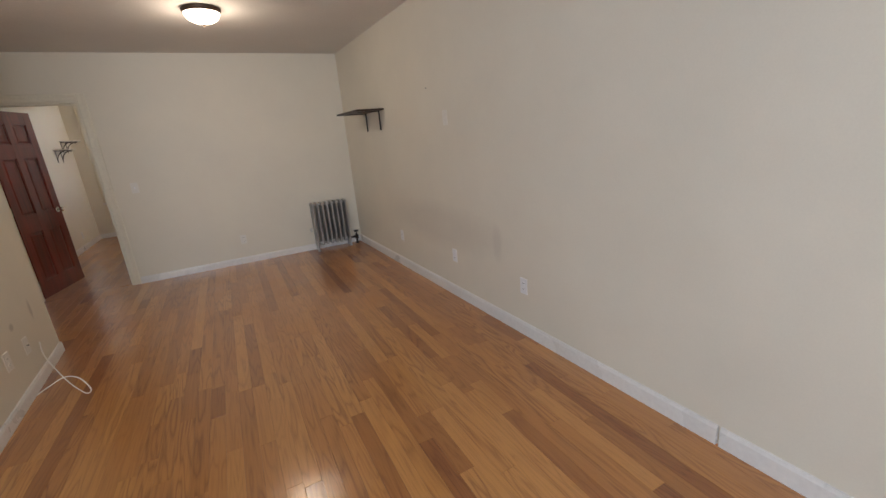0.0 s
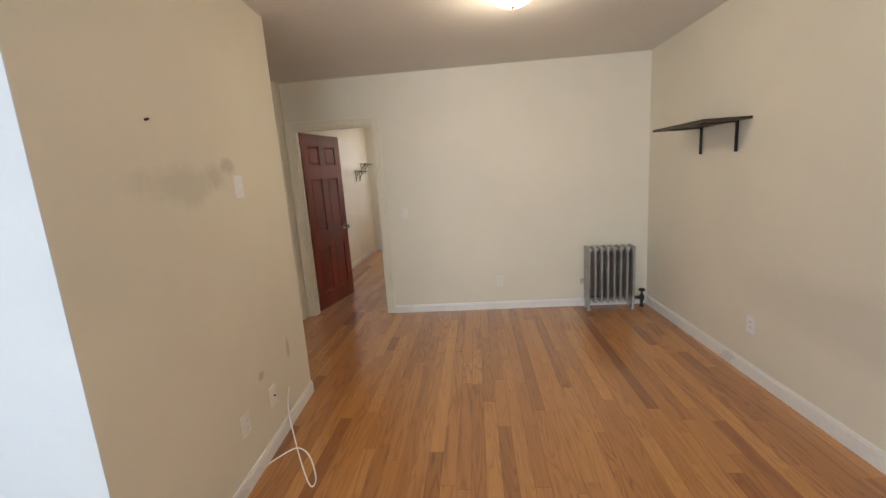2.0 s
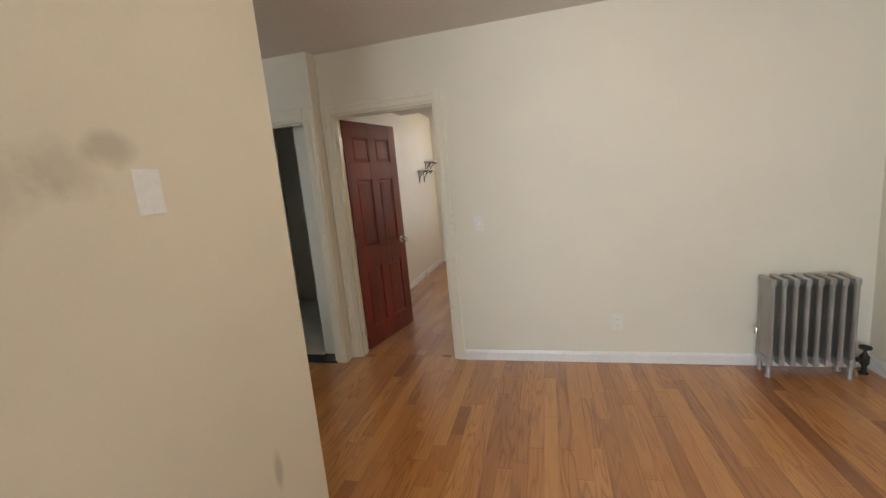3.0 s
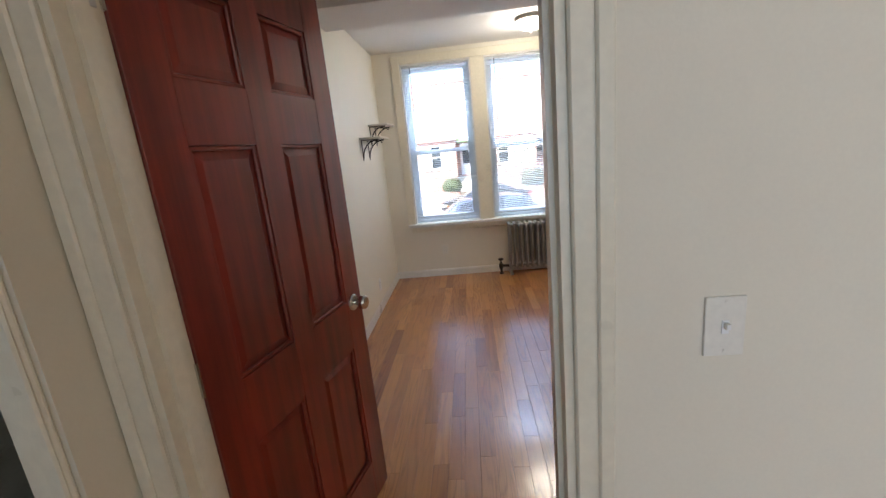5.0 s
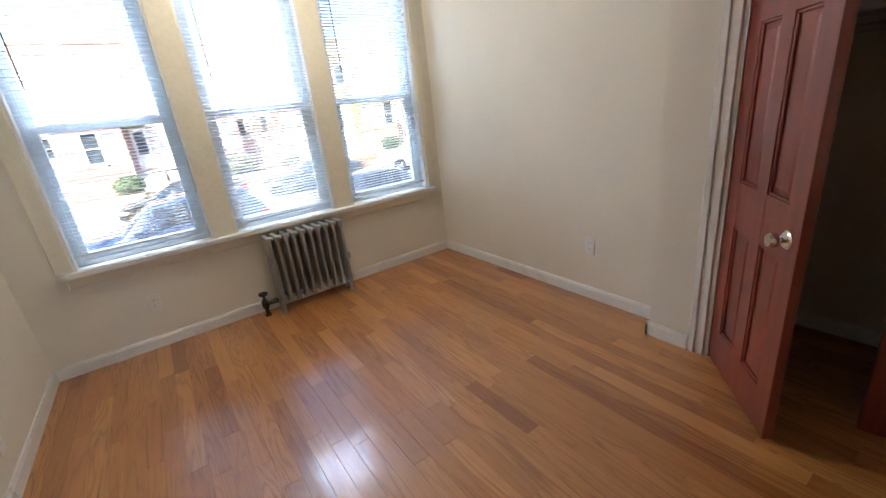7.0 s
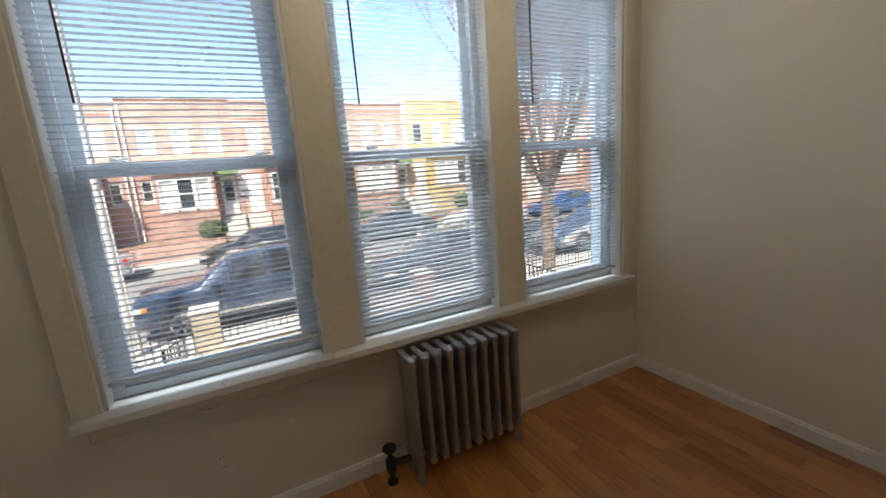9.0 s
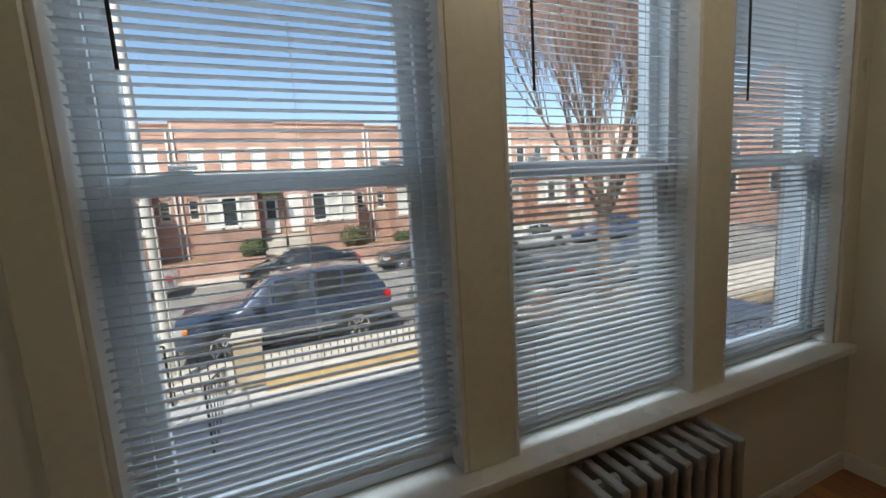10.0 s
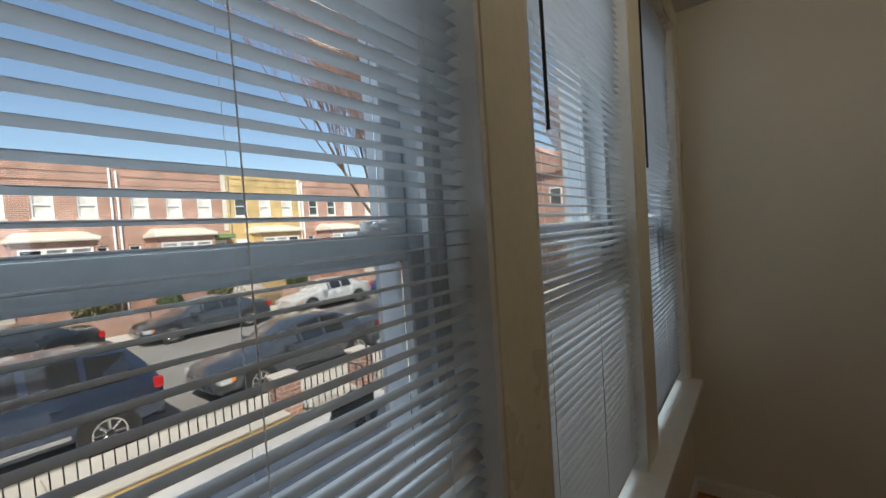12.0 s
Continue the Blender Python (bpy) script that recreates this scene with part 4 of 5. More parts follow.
def bracket_shelf(y0, y1, z, ys):
    s = thing("bracket_shelf", pose(XL, 0, z), "small white shelf on two black iron scroll brackets", "shelf", "small bracket shelves")
    part("board", box(0.001, y0, 0, 0.20, y1, 0.018, 0.003), SHELF_WHITE, s)
    for y in ys:
        bm = box(0.001, y - 0.008, -0.185, 0.006, y + 0.008, -0.001)
        bx(bm, 0.006, y - 0.008, -0.006, 0.165, y + 0.008, -0.001)
        arc = [(0.006 + 0.135 * (1 - math.cos(q)), y, -0.165 + 0.155 * math.sin(q)) for q in [i * math.pi / 16 for i in range(9)]]
        tube(bm, arc, 0.006, 6)
        tube(bm, [(0.145 + 0.012 * math.cos(q), y, -0.018 + 0.010 * math.sin(q)) for q in [i * math.pi / 5 for i in range(9)]], 0.004, 6)
        part("bracket", bm, IRON, s, "black iron scroll bracket", True)


bracket_shelf(8.80, 9.20, 1.64, (8.88, 9.13))
bracket_shelf(9.22, 9.62, 1.78, (9.29, 9.54))

# closet fittings
solo("closet_shelf", box(1.80, YB, 1.53, 2.13, CY1 + 0.19, 1.552, 0.002), SHELF_WHITE, "cream painted shelf inside the dim closet", "shelf")
solo("closet_cleat", box(2.115, YB, 1.44, 2.13, CY1 + 0.19, 1.53, 0.002), SHELF_WHITE, "painted cleat under the closet shelf", "cleat")
solo("closet_rod", tube(bmesh.new(), [(1.88, YB, 1.475), (1.88, CY1 + 0.19, 1.475)], 0.016, 12), STEEL, "steel clothes rod under the closet shelf", "rod", smooth=True)

# pine furniture corner and white cushion beside the bedroom door
nt = thing("nightstand", pose(0.455, YB + 0.012, 0), "blond pine nightstand against the bedroom wall", "nightstand")
part("top", box(-0.02, 0, 0.60, 0.46, 0.548, 0.622, 0.005, 2), PINE, nt)
part("body", box(0, 0.002, 0.05, 0.44, 0.52, 0.60, 0.003), PINE, nt)
part("plinth", box(0.02, 0.02, 0, 0.42, 0.50, 0.05), PINE, nt)
for z in (0.09, 0.345):
    dr = part("drawer", box(0.02, 0.52, z, 0.42, 0.535, z + 0.235, 0.003), PINE, nt)
    part("pull", lathe(bmesh.new(), [(0.003, 0), (0.007, 0.002), (0.007, 0.012), (0.014, 0.018), (0.012, 0.026), (0.003, 0.028)], 14), PINE, dr, "", True, Matrix.Translation((0.22, 0.535, z + 0.12)) @ Matrix.Rotation(radians(-90), 4, "X"))
st = thing("stool", pose(0.235, YB + 0.40, 0), "small stool with a round white cushion", "stool")
part("cushion", lathe(bmesh.new(), [(0.01, 0.42), (0.14, 0.42), (0.165, 0.435), (0.168, 0.455), (0.15, 0.475), (0.10, 0.488), (0.01, 0.49)], 32), CUSHION, st, "white cloth cushion", True)
part("seat", lathe(bmesh.new(), [(0.01, 0.39), (0.15, 0.39), (0.155, 0.405), (0.15, 0.42), (0.01, 0.42)], 32), PINE, st, "", True)
for q in (45, 135, 225, 315):
    c, s_ = math.cos(radians(q)), math.sin(radians(q))
    part("leg", tube(bmesh.new(), [(0.14 * c, 0.14 * s_, 0), (0.10 * c, 0.10 * s_, 0.39)], 0.013, 8), PINE, st, "", True)


# ---------- wall plates and small things ----------
def plate(name, m, label, kind="blank", material=PLATE, w=0.07, h=0.115):
    """Local y = 0 is the wall, -y the room."""
    p = thing(name, m, label, "wall plate", "wall plates")
    part("cover", box(-w / 2, -0.006, -h / 2, w / 2, 0.0, h / 2, 0.0025, 2), material, p)
    if kind == "outlet":
        for z in (-0.02, 0.02):
            bm = lathe(bmesh.new(), [(0.002, 0), (0.016, 0), (0.016, 0.0015), (0.002, 0.0016)], 20)
            f = part("socket", bm, material, p, "", True, Matrix.Translation((0, -0.006, z)) @ Matrix.Rotation(radians(90), 4, "X"))
            bm = box(-0.007, -0.004, 0.0016, -0.005, 0.004, 0.0022)
            bx(bm, 0.005, -0.004, 0.0016, 0.007, 0.004, 0.0022)
            part("slots", bm, DARK, f)
    elif kind == "switch":
        part("bezel", box(-0.006, -0.0075, -0.013, 0.006, -0.006, 0.013), DARK if material is DARK else PLATE_WHITE, p)
        part("toggle", box(-0.004, -0.018, -0.002, 0.004, -0.0075, 0.009, 0.001), PLATE_WHITE, p)
    elif kind == "jack":
        part("coax", lathe(bmesh.new(), [(0.002, 0), (0.005, 0), (0.005, 0.010), (0.002, 0.011)], 12), DARK, p, "", True, Matrix.Translation((0.004, -0.006, 0)) @ Matrix.Rotation(radians(90), 4, "X"))
    for z in (-h * 0.42, h * 0.42):
        part("screw", lathe(bmesh.new(), [(0.0005, 0), (0.003, 0), (0.003, 0.0008), (0.0005, 0.001)], 10), material, p, "", False, Matrix.Translation((0, -0.006, z)) @ Matrix.Rotation(radians(90), 4, "X"))
    return p


for y, z, k in ((2.11, 0.37, "outlet"), (3.03, 0.383, "outlet"), (4.17, 0.362, "outlet")):
    plate("outlet", pose(XRW(y) + 0.001, y, z, 0, 0, -88.4), "ivory duplex outlet on the cream wall", k, PLATE_WHITE)
plate("blank_plate", pose(XRW(3.02) + 0.001, 3.02, 1.545, 0, 0, -88.4), "blank ivory cover plate high on the wall", "blank")
plate("light_switch", pose(0.006, YF, 1.108), "ivory toggle light switch beside the bedroom door", "switch")
plate("outlet", pose(0.977, YF, 0.314), "cream painted outlet low on the far wall", "outlet")
plate("outlet", pose(XBR, 8.15, 0.38, 0, 0, -90), "white duplex outlet on the bedroom wall", "outlet", PLATE_WHITE)
plate("outlet", pose(-0.79, YW, 0.32), "cream outlet under the bedroom windows", "outlet", PLATE)
plate("outlet", pose(XL, 8.85, 0.245, 0, 0, 90), "white outlet low on the bedroom wall", "outlet", PLATE_WHITE)
PX = lambda y: -0.402 - (y - 2.445) * 0.0579
plate("blank_plate", pose(PX(3.49), 3.49, 1.495, 0, 0, 87), "blank white plate beside dark smudges", "blank", PLATE_WHITE)
plate("cable_jack", pose(PX(3.51), 3.51, 0.30, 0, 0, 87), "white coaxial jack plate low on the partition", "jack", PLATE)
plate("outlet", pose(PX(3.20), 3.20, 0.325, 0, 0, 87), "cream outlet low on the partition", "outlet", PLATE)
ks = plate("double_light_switch", pose(-0.722, 2.439, 1.098), "white double toggle switch plate on kitchen wall", "blank", PLATE_WHITE, 0.115, 0.115)
for x in (-0.023, 0.023):
    part("bezel", box(x - 0.006, -0.0075, -0.013, x + 0.006, -0.006, 0.013), PLATE, ks)
    part("toggle", box(x - 0.004, -0.018, -0.002, x + 0.004, -0.0075, 0.009, 0.001), PLATE, ks)
for y, z in ((2.90, 1.757),):
    solo("wall_nail", tube(bmesh.new(), [(PX(y) - 0.004, y, z), (PX(y) + 0.014, y, z + 0.002)], 0.005, 8), DARK, "dark picture nail in the partition wall", "nail")
solo("wall_nail", tube(bmesh.new(), [(XRW(3.3) + 0.003, 3.3, 1.80), (XRW(3.3) - 0.012, 3.3, 1.802)], 0.003, 6), DARK, "small nail in the living room wall", "nail")
pts = [(PX(3.72) + 0.006, 3.72, 0.235), (-0.42, 3.58, 0.17), (-0.28, 3.36, 0.05), (-0.16, 3.19, 0.006), (-0.12, 3.16, 0.006), (-0.13, 3.22, 0.012), (-0.20, 3.32, 0.055), (-0.28, 3.36, 0.072), (-0.36, 3.34, 0.045), (-0.43, 3.28, 0.02), (-0.445, 3.20, 0.006), (-0.43, 3.10, 0.005)]
fine = []
for i in range(len(pts) - 1):
    p0, p1, p2, p3 = [Vector(pts[min(max(j, 0), len(pts) - 1)]) for j in (i - 1, i, i + 1, i + 2)]
    for u in (0, 0.25, 0.5, 0.75):
        fine.append(0.5 * ((2 * p1) + (p2 - p0) * u + (2 * p0 - 5 * p1 + 4 * p2 - p3) * u * u + (3 * p1 - p0 - 3 * p2 + p3) * u ** 3))
solo("coaxial_cable", tube(bmesh.new(), fine, 0.0035, 6), CABLE, "loose white coaxial cable curling onto the floor", "cable", smooth=True)

# invented cabinet whose dark colour fills the dim opening past the partition's end
kc = thing("gap_cabinet", pose(-1.95, 2.47, 0), "dark brown cabinet added to fill a dark opening", "cabinet")
part("carcass", box(0, 0, 0.1, 0.6, 0.55, 0.88, 0.003), SHELF_DARK, kc)
part("door", box(0.02, -0.02, 0.12, 0.58, -0.001, 0.86, 0.004), SHELF_DARK, kc)
part("plinth", box(0.02, 0.05, -0.004, 0.58, 0.55, 0.1), DARK, kc)


# ---------- the house around the rooms: an unseen shell that blocks sun and shades the yard ---
fixed("house_front", wall_x(10.06, 10.11, -9.0, 9.0, -1.5, 6.6, [(WIN[0][0] - 0.09, WIN[2][1] + 0.09, WZ0 - 0.06, WZ1 + 0.06)]), BRICK_OWN, "brown brick front of the house", "facade")
fixed("shade_roof", box(-9.0, -9.0, 6.6, 9.0, 10.11, 6.8), ROOFING, "unseen flat roof slab that keeps sun off rooms and yard", "roof")
# rear wall is invented: it stops direct sun reaching the back window
fixed("rear_sun_blocker", wall_x(-5.2, -5.0, -9.0, 9.0, -1.5, 6.6), BRICK_OWN, "unseen brick wall added to block sun at the back window", "facade")
for x in (-9.1, 9.0):
    fixed("shade_side", box(x, -9.0, -1.5, x + 0.1, 10.16, 6.6), BRICK_OWN, "unseen brick side that closes the rooms against the sun", "facade")

# ---------- street ----------
ZS, ZP, ZY = -1.85, -1.70, -1.40          # street, pavements, front yards
fixed("ground", box(-400, -400, -2.6, 400, 400, -1.95), SOIL, "bare ground reaching to the horizon", "ground")
fixed("road", box(-120, 18.0, -1.94, 120, 28.2, ZS), ASPHALT, "worn grey asphalt street", "road")
fixed("pavement_near", box(-120, 15.95, -1.94, 120, 17.85, ZP), CONCRETE, "pale concrete pavement", "pavement")
fixed("kerb_near", box(-120, 17.853, -1.94, 120, 17.997, ZP + 0.005, 0.015), CONCRETE, "concrete kerb", "kerb")
fixed("pavement_far", box(-120, 28.35, -1.94, 120, 29.6, ZP), CONCRETE, "pale concrete pavement across the street", "pavement")
fixed("kerb_far", box(-120, 28.203, -1.94, 120, 28.347, ZP + 0.005, 0.015), CONCRETE, "concrete kerb across the street", "kerb")
fixed("front_yard", box(-9, 10.16, -1.94, 9, 15.70, ZY), YARD_CONC, "paved concrete front yard", "yard")
fixed("yard_wall", box(-1.06, 15.40, ZY - 0.01, 2.55, 15.70, ZY + 0.20), BRICK_TAN, "low yellow brick wall below the fence", "garden wall")
fixed("yard_wall_cap", box(-1.06, 15.38, ZY + 0.201, 2.55, 15.702, ZY + 0.24, 0.008), CONCRETE, "pale concrete cap on the low yard wall", "wall cap")
fixed("yard_curb", box(-9, 15.703, -1.94, 9, 15.947, ZY + 0.06, 0.012), CONCRETE, "low concrete curb under the fence", "curb")
for x in range(-8, 14, 2):
    solo("pavement_joint", box(x, 15.951, ZP - 0.003, x + 0.012, 17.852, ZP + 0.0015), SOIL, "dark joint between pavement slabs", "joint", "pavement joints", "structure")
solo("lane_marking", box(-60, 23.05, ZS, 60, 23.17, ZS + 0.004), STONE, "faded white line along the street", "marking", kind="structure")
for k in range(4):
    solo("crosswalk_stripe", box(-4.6 + k * 0.35, 19.0, ZS, -4.42 + k * 0.35, 22.0, ZS + 0.004), STONE, "faded white stripe on the street", "marking", "street stripes", "structure")


def pillar(x, w, top, material, label):
    p = thing("fence_pillar", pose(x, 15.82, ZY + 0.06), label, "pillar", "brick fence pillars")
    part("shaft", box(-w / 2, -w / 2, 0, w / 2, w / 2, top), material, p)
    part("cap", box(-w / 2 - 0.03, -w / 2 - 0.03, top, w / 2 + 0.03, w / 2 + 0.03, top + 0.05, 0.012), CONCRETE, p, "concrete cap")


pillar(-1.27, 0.40, 0.72, BRICK_PALE, "beige brick pillar at the yard fence")
pillar(2.74, 0.36, 0.62, BRICK_RED, "red brick pillar at the yard fence")
pillar(4.35, 0.36, 0.62, BRICK_RED, "red brick pillar at the yard gate")
pillar(-5.6, 0.40, 0.72, BRICK_PALE, "beige brick pillar at the yard fence")


def fence(m, length, h, gap, label, name="iron_fence", slope=0.0, arch=0.0):
    """Pickets between two rails, along local x; slope lifts the far end, arch bows the top."""
    f = thing(name, m, label, "fence", "iron fences")
    n = max(2, int(length / gap))
    top = lambda u: h + slope * u + arch * math.sin(math.pi * u)
    bm = bmesh.new()
    tube(bm, [(length * i / 12, 0, top(i / 12)) for i in range(13)], 0.014, 6)
    part("top_rail", bm, IRON, f)
    part("bottom_rail", tube(bmesh.new(), [(0, 0, 0.08), (length, 0, 0.08 + slope)], 0.011, 6), IRON, f)
    me = mesh_of("picket", box(-0.007, -0.007, 0, 0.007, 0.007, 1.0), IRON)
    for k in range(n + 1):
        u = k / n
        ob = new("picket", me)
        ob.parent = f
        thick = 1.8 if k in (0, n) else 1.0
        ob.matrix_basis = Matrix.Translation((u * length, 0, slope * u)) @ Matrix.Diagonal((thick, thick, top(u) - slope * u, 1))
    return f


fence(pose(-1.07, 15.82, ZY + 0.06), 3.63, 0.52, 0.115, "low black iron picket fence on a curb")
fence(pose(4.53, 15.82, ZY + 0.06), 3.9, 0.52, 0.115, "low black iron picket fence on a curb")
fence(pose(-5.4, 15.82, ZY + 0.06), 3.9, 0.62, 0.115, "low black iron picket fence on a curb")
fence(pose(-1.62, 13.95, ZY, 0, 0, 90), 1.65, 0.85, 0.22, "black iron railing dividing the front yards", "iron_railing", -0.40)
fence(pose(-2.75, 13.70, ZY, 0, 0, 78), 2.0, 0.9, 0.2, "black iron gate with an arched top", "iron_gate", 0.0, 0.22)
fence(pose(2.95, 15.75, ZY, 0, 0, -62), 1.15, 0.80, 0.11, "open black iron yard gate", "iron_gate", 0.0, 0.10)
fence(pose(4.35, 15.60, ZY, 0, 0, -90), 3.2, 0.85, 0.12, "black iron railing beside the neighbouring yard", "iron_railing")
fence(pose(4.30, 12.3, ZY, 0, 0, -84), 1.9, 0.85, 0.12, "black iron stoop railing with an arched top", "iron_railing", 0.7, 0.10)

# unidentified dark clutter by the gate; the cart shape is made up
ct = thing("yard_clutter", pose(3.15, 14.6, ZY, 0, 0, 20), "unidentified dark clutter in the front yard, shaped as a cart", "cart")
part("tray", box(-0.32, -0.2, 0.22, 0.32, 0.2, 0.42, 0.03, 2), IRON, ct)
part("handle", tube(bmesh.new(), [(0.30, -0.17, 0.4), (0.52, -0.17, 0.82), (0.52, 0.17, 0.82), (0.30, 0.17, 0.4)], 0.012, 8), STEEL, ct)
for x, y in ((-0.2, -0.22), (-0.2, 0.22), (0.22, -0.22), (0.22, 0.22)):
    part("wheel", lathe(bmesh.new(), [(0.01, -0.02), (0.12, -0.02), (0.13, -0.012), (0.13, 0.012), (0.12, 0.02), (0.01, 0.02)], 18), TYRE, ct, "", True, Matrix.Translation((x, y, 0.13)) @ Matrix.Rotation(radians(90), 4, "X"))

po = thing("utility_pole", pose(-2.68, 17.45, ZP), "tall weathered grey street pole on the pavement", "pole")
part("shaft", tube(bmesh.new(), [(0, 0, 0), (0, 0, 9.5)], 0.085, 14, 0.06), POLE, po, "", True)
part("conduit", tube(bmesh.new(), [(0.10, -0.04, 0), (0.092, -0.04, 3.2)], 0.018, 8), POLE, po)
part("collar", lathe(bmesh.new(), [(0.08, 0.0), (0.15, 0.0), (0.14, 0.10), (0.08, 0.14)], 14), CONCRETE, po)


# ---------- cars ----------
def car(name, x, y, heading, stations, wheel_r, axles, paint, label):
    """Body lofted through stations (x, sill, belt, top, half width, half roof); nose towards local -x."""
    c = thing(name, pose(x, y, ZS, 0, 0, heading), label, "car", "parked cars")
    L = stations[-1][0]
    rings, pt = [], []
    for sx, zb, zt, zr, hw, hr in stations:
        half = [(hw * 0.80, zb), (hw * 0.97, zb + 0.10), (hw, zb + (zt - zb) * 0.55), (hw * 0.965, zt), (hr, zr - 0.035), (hr * 0.80, zr)]
        pt.append(half)
        rings.append([(sx - L / 2, -w, z) for w, z in half] + [(sx - L / 2, w, z) for w, z in half[::-1]])
    bm = bmesh.new()
    vr = [[bm.verts.new(p) for p in r] for r in rings]
    for a, b in zip(vr, vr[1:]):
        for k in range(len(a)):
            bm.faces.new((a[k], a[(k + 1) % len(a)], b[(k + 1) % len(a)], b[k]))
    bm.faces.new(vr[0][::-1]), bm.faces.new(vr[-1])
    bmesh.ops.bevel(bm, geom=[e for e in bm.edges if e.calc_face_angle(0) > 0.5], offset=0.03, segments=2, affect="EDGES")
    part("body", bm, PAINTS[paint], c, smooth=True)
    hw = max(s[4] for s in stations)

    def pane(quad, nm="window"):
        q = [Vector(p) for p in quad]
        mid_ = sum(q, Vector()) / 4
        nrm = (q[1] - q[0]).cross(q[3] - q[0]).normalized()
        if nrm.dot(Vector((mid_.x, mid_.y, mid_.z - 0.8))) < 0:
            nrm = -nrm
        bm = bmesh.new()
        lo_ = [bm.verts.new(mid_ + (p - mid_) * 0.88 - nrm * 0.02) for p in q]
        hi_ = [bm.verts.new(mid_ + (p - mid_) * 0.86 + nrm * 0.012) for p in q]
        for k in range(4):
            bm.faces.new((lo_[k], lo_[(k + 1) % 4], hi_[(k + 1) % 4], hi_[k]))
        bm.faces.new(hi_)
        part(nm, bm, CAR_GLASS, c, "dark tinted glass")

    cab = [i for i in range(len(stations) - 1) if stations[i][3] - stations[i][2] > 0.25 or stations[i + 1][3] - stations[i + 1][2] > 0.25]
    for i in cab:
        a, b = rings[i], rings[i + 1]
        for s0, s1 in ((3, 4), (8, 7)):
            if i not in (cab[0], cab[-1]):
                pane((a[s0], b[s0], b[s1], a[s1]))
            elif i == cab[0]:
                pane((Vector(a[s0]).lerp(Vector(b[s0]), 0.45), b[s0], b[s1], Vector(b[s0]).lerp(Vector(b[s1]), 0.25).lerp(Vector(a[s1]), 0.35)), "quarter_window")
        if i in (cab[0], cab[-1]):
            pane((a[4], b[4], b[7], a[7]), "windscreen" if i == cab[0] else "rear_window")
    for ax in axles:
        for s in (-1, 1):
            mw = Matrix.Translation((ax - L / 2, s * (hw - 0.085), wheel_r)) @ Matrix.Rotation(radians(-90 * s), 4, "X")
            w = part("wheel", lathe(bmesh.new(), [(wheel_r * 0.6, -0.1), (wheel_r * 0.93, -0.1), (wheel_r, -0.07), (wheel_r, 0.07), (wheel_r * 0.95, 0.10), (wheel_r * 0.68, 0.105), (wheel_r * 0.64, 0.085)], 28), TYRE, c, "black tyre", True, mw)
            bm = lathe(bmesh.new(), [(0.002, 0.075), (wheel_r * 0.18, 0.08), (wheel_r * 0.2, 0.06), (wheel_r * 0.22, 0.05)], 20)
            lathe(bm, [(wheel_r * 0.56, 0.06), (wheel_r * 0.60, 0.098), (wheel_r * 0.67, 0.10), (wheel_r * 0.68, 0.07)], 28)
            for k in range(8):
                q = 2 * math.pi * k / 8
                tube(bm, [(wheel_r * 0.15 * math.cos(q), wheel_r * 0.15 * math.sin(q), 0.078), (wheel_r * 0.60 * math.cos(q), wheel_r * 0.60 * math.sin(q), 0.088)], wheel_r * 0.07, 6)
            lathe(bm, [(0.002, 0.03), (wheel_r * 0.60, 0.03), (wheel_r * 0.60, 0.035), (0.002, 0.036)], 24)
            part("rim", bm, RIM, w, "spoked alloy rim", True)
            part("wheel_arch", lathe(bmesh.new(), [(wheel_r * 1.02, 0.07), (wheel_r * 1.20, 0.07), (wheel_r * 1.20, 0.09), (wheel_r * 1.02, 0.09)], 28), TYRE, c, "dark wheel arch", True, mw)
    zf, zr_ = stations[1][2] - 0.10, stations[-2][2] - 0.12
    for s in (-1, 1):
        part("headlight", box(stations[1][0] - L / 2 - 0.10, s * hw * 0.58, zf - 0.07, stations[1][0] - L / 2 + 0.16, s * hw * 0.97, zf + 0.06, 0.03, 2), HEAD, c, "clear headlight", True)
        part("turn_lamp", box(stations[1][0] - L / 2 + 0.12, s * hw * 0.88, zf - 0.05, stations[1][0] - L / 2 + 0.24, s * hw * 0.975, zf + 0.05, 0.02), AMBER, c, "amber side lamp", True)
        part("tail_light", box(L / 2 - 0.17, s * hw * 0.72, zr_ - 0.10, L / 2 - 0.02, s * hw * 0.975, zr_ + 0.10, 0.03, 2), TAIL, c, "red tail light", True)
        part("mirror", box(stations[3][0] - L / 2 + 0.22, s * hw * 0.98, stations[3][2] + 0.02, stations[3][0] - L / 2 + 0.40, s * (hw + 0.17), stations[3][2] + 0.16, 0.04, 2), PAINTS[paint], c, "", True)
        part("side_trim", box(axles[0] - L / 2 + wheel_r * 1.3, s * (hw - 0.004), 0.46, axles[1] - L / 2 - wheel_r * 1.3, s * (hw + 0.012), 0.53, 0.008), RIM if paint == "navy" else PAINTS[paint], c)
        for k in (0.36, 0.66):
            hx = axles[0] + (axles[1] - axles[0]) * k + 0.25 - L / 2
            part("door_handle", box(hx, s * hw * 0.975, stations[4][2] - 0.14, hx + 0.17, s * (hw * 0.975 + 0.03), stations[4][2] - 0.11, 0.008), PAINTS[paint], c)
    part("bumper", box(-L / 2 - 0.03, -hw * 0.72, 0.30, -L / 2 + 0.14, hw * 0.72, 0.50, 0.04, 2), PAINTS[paint], c, "", True)
    part("rear_bumper", box(L / 2 - 0.14, -hw * 0.76, 0.32, L / 2 + 0.03, hw * 0.76, 0.54, 0.04, 2), PAINTS[paint], c, "", True)
    return c


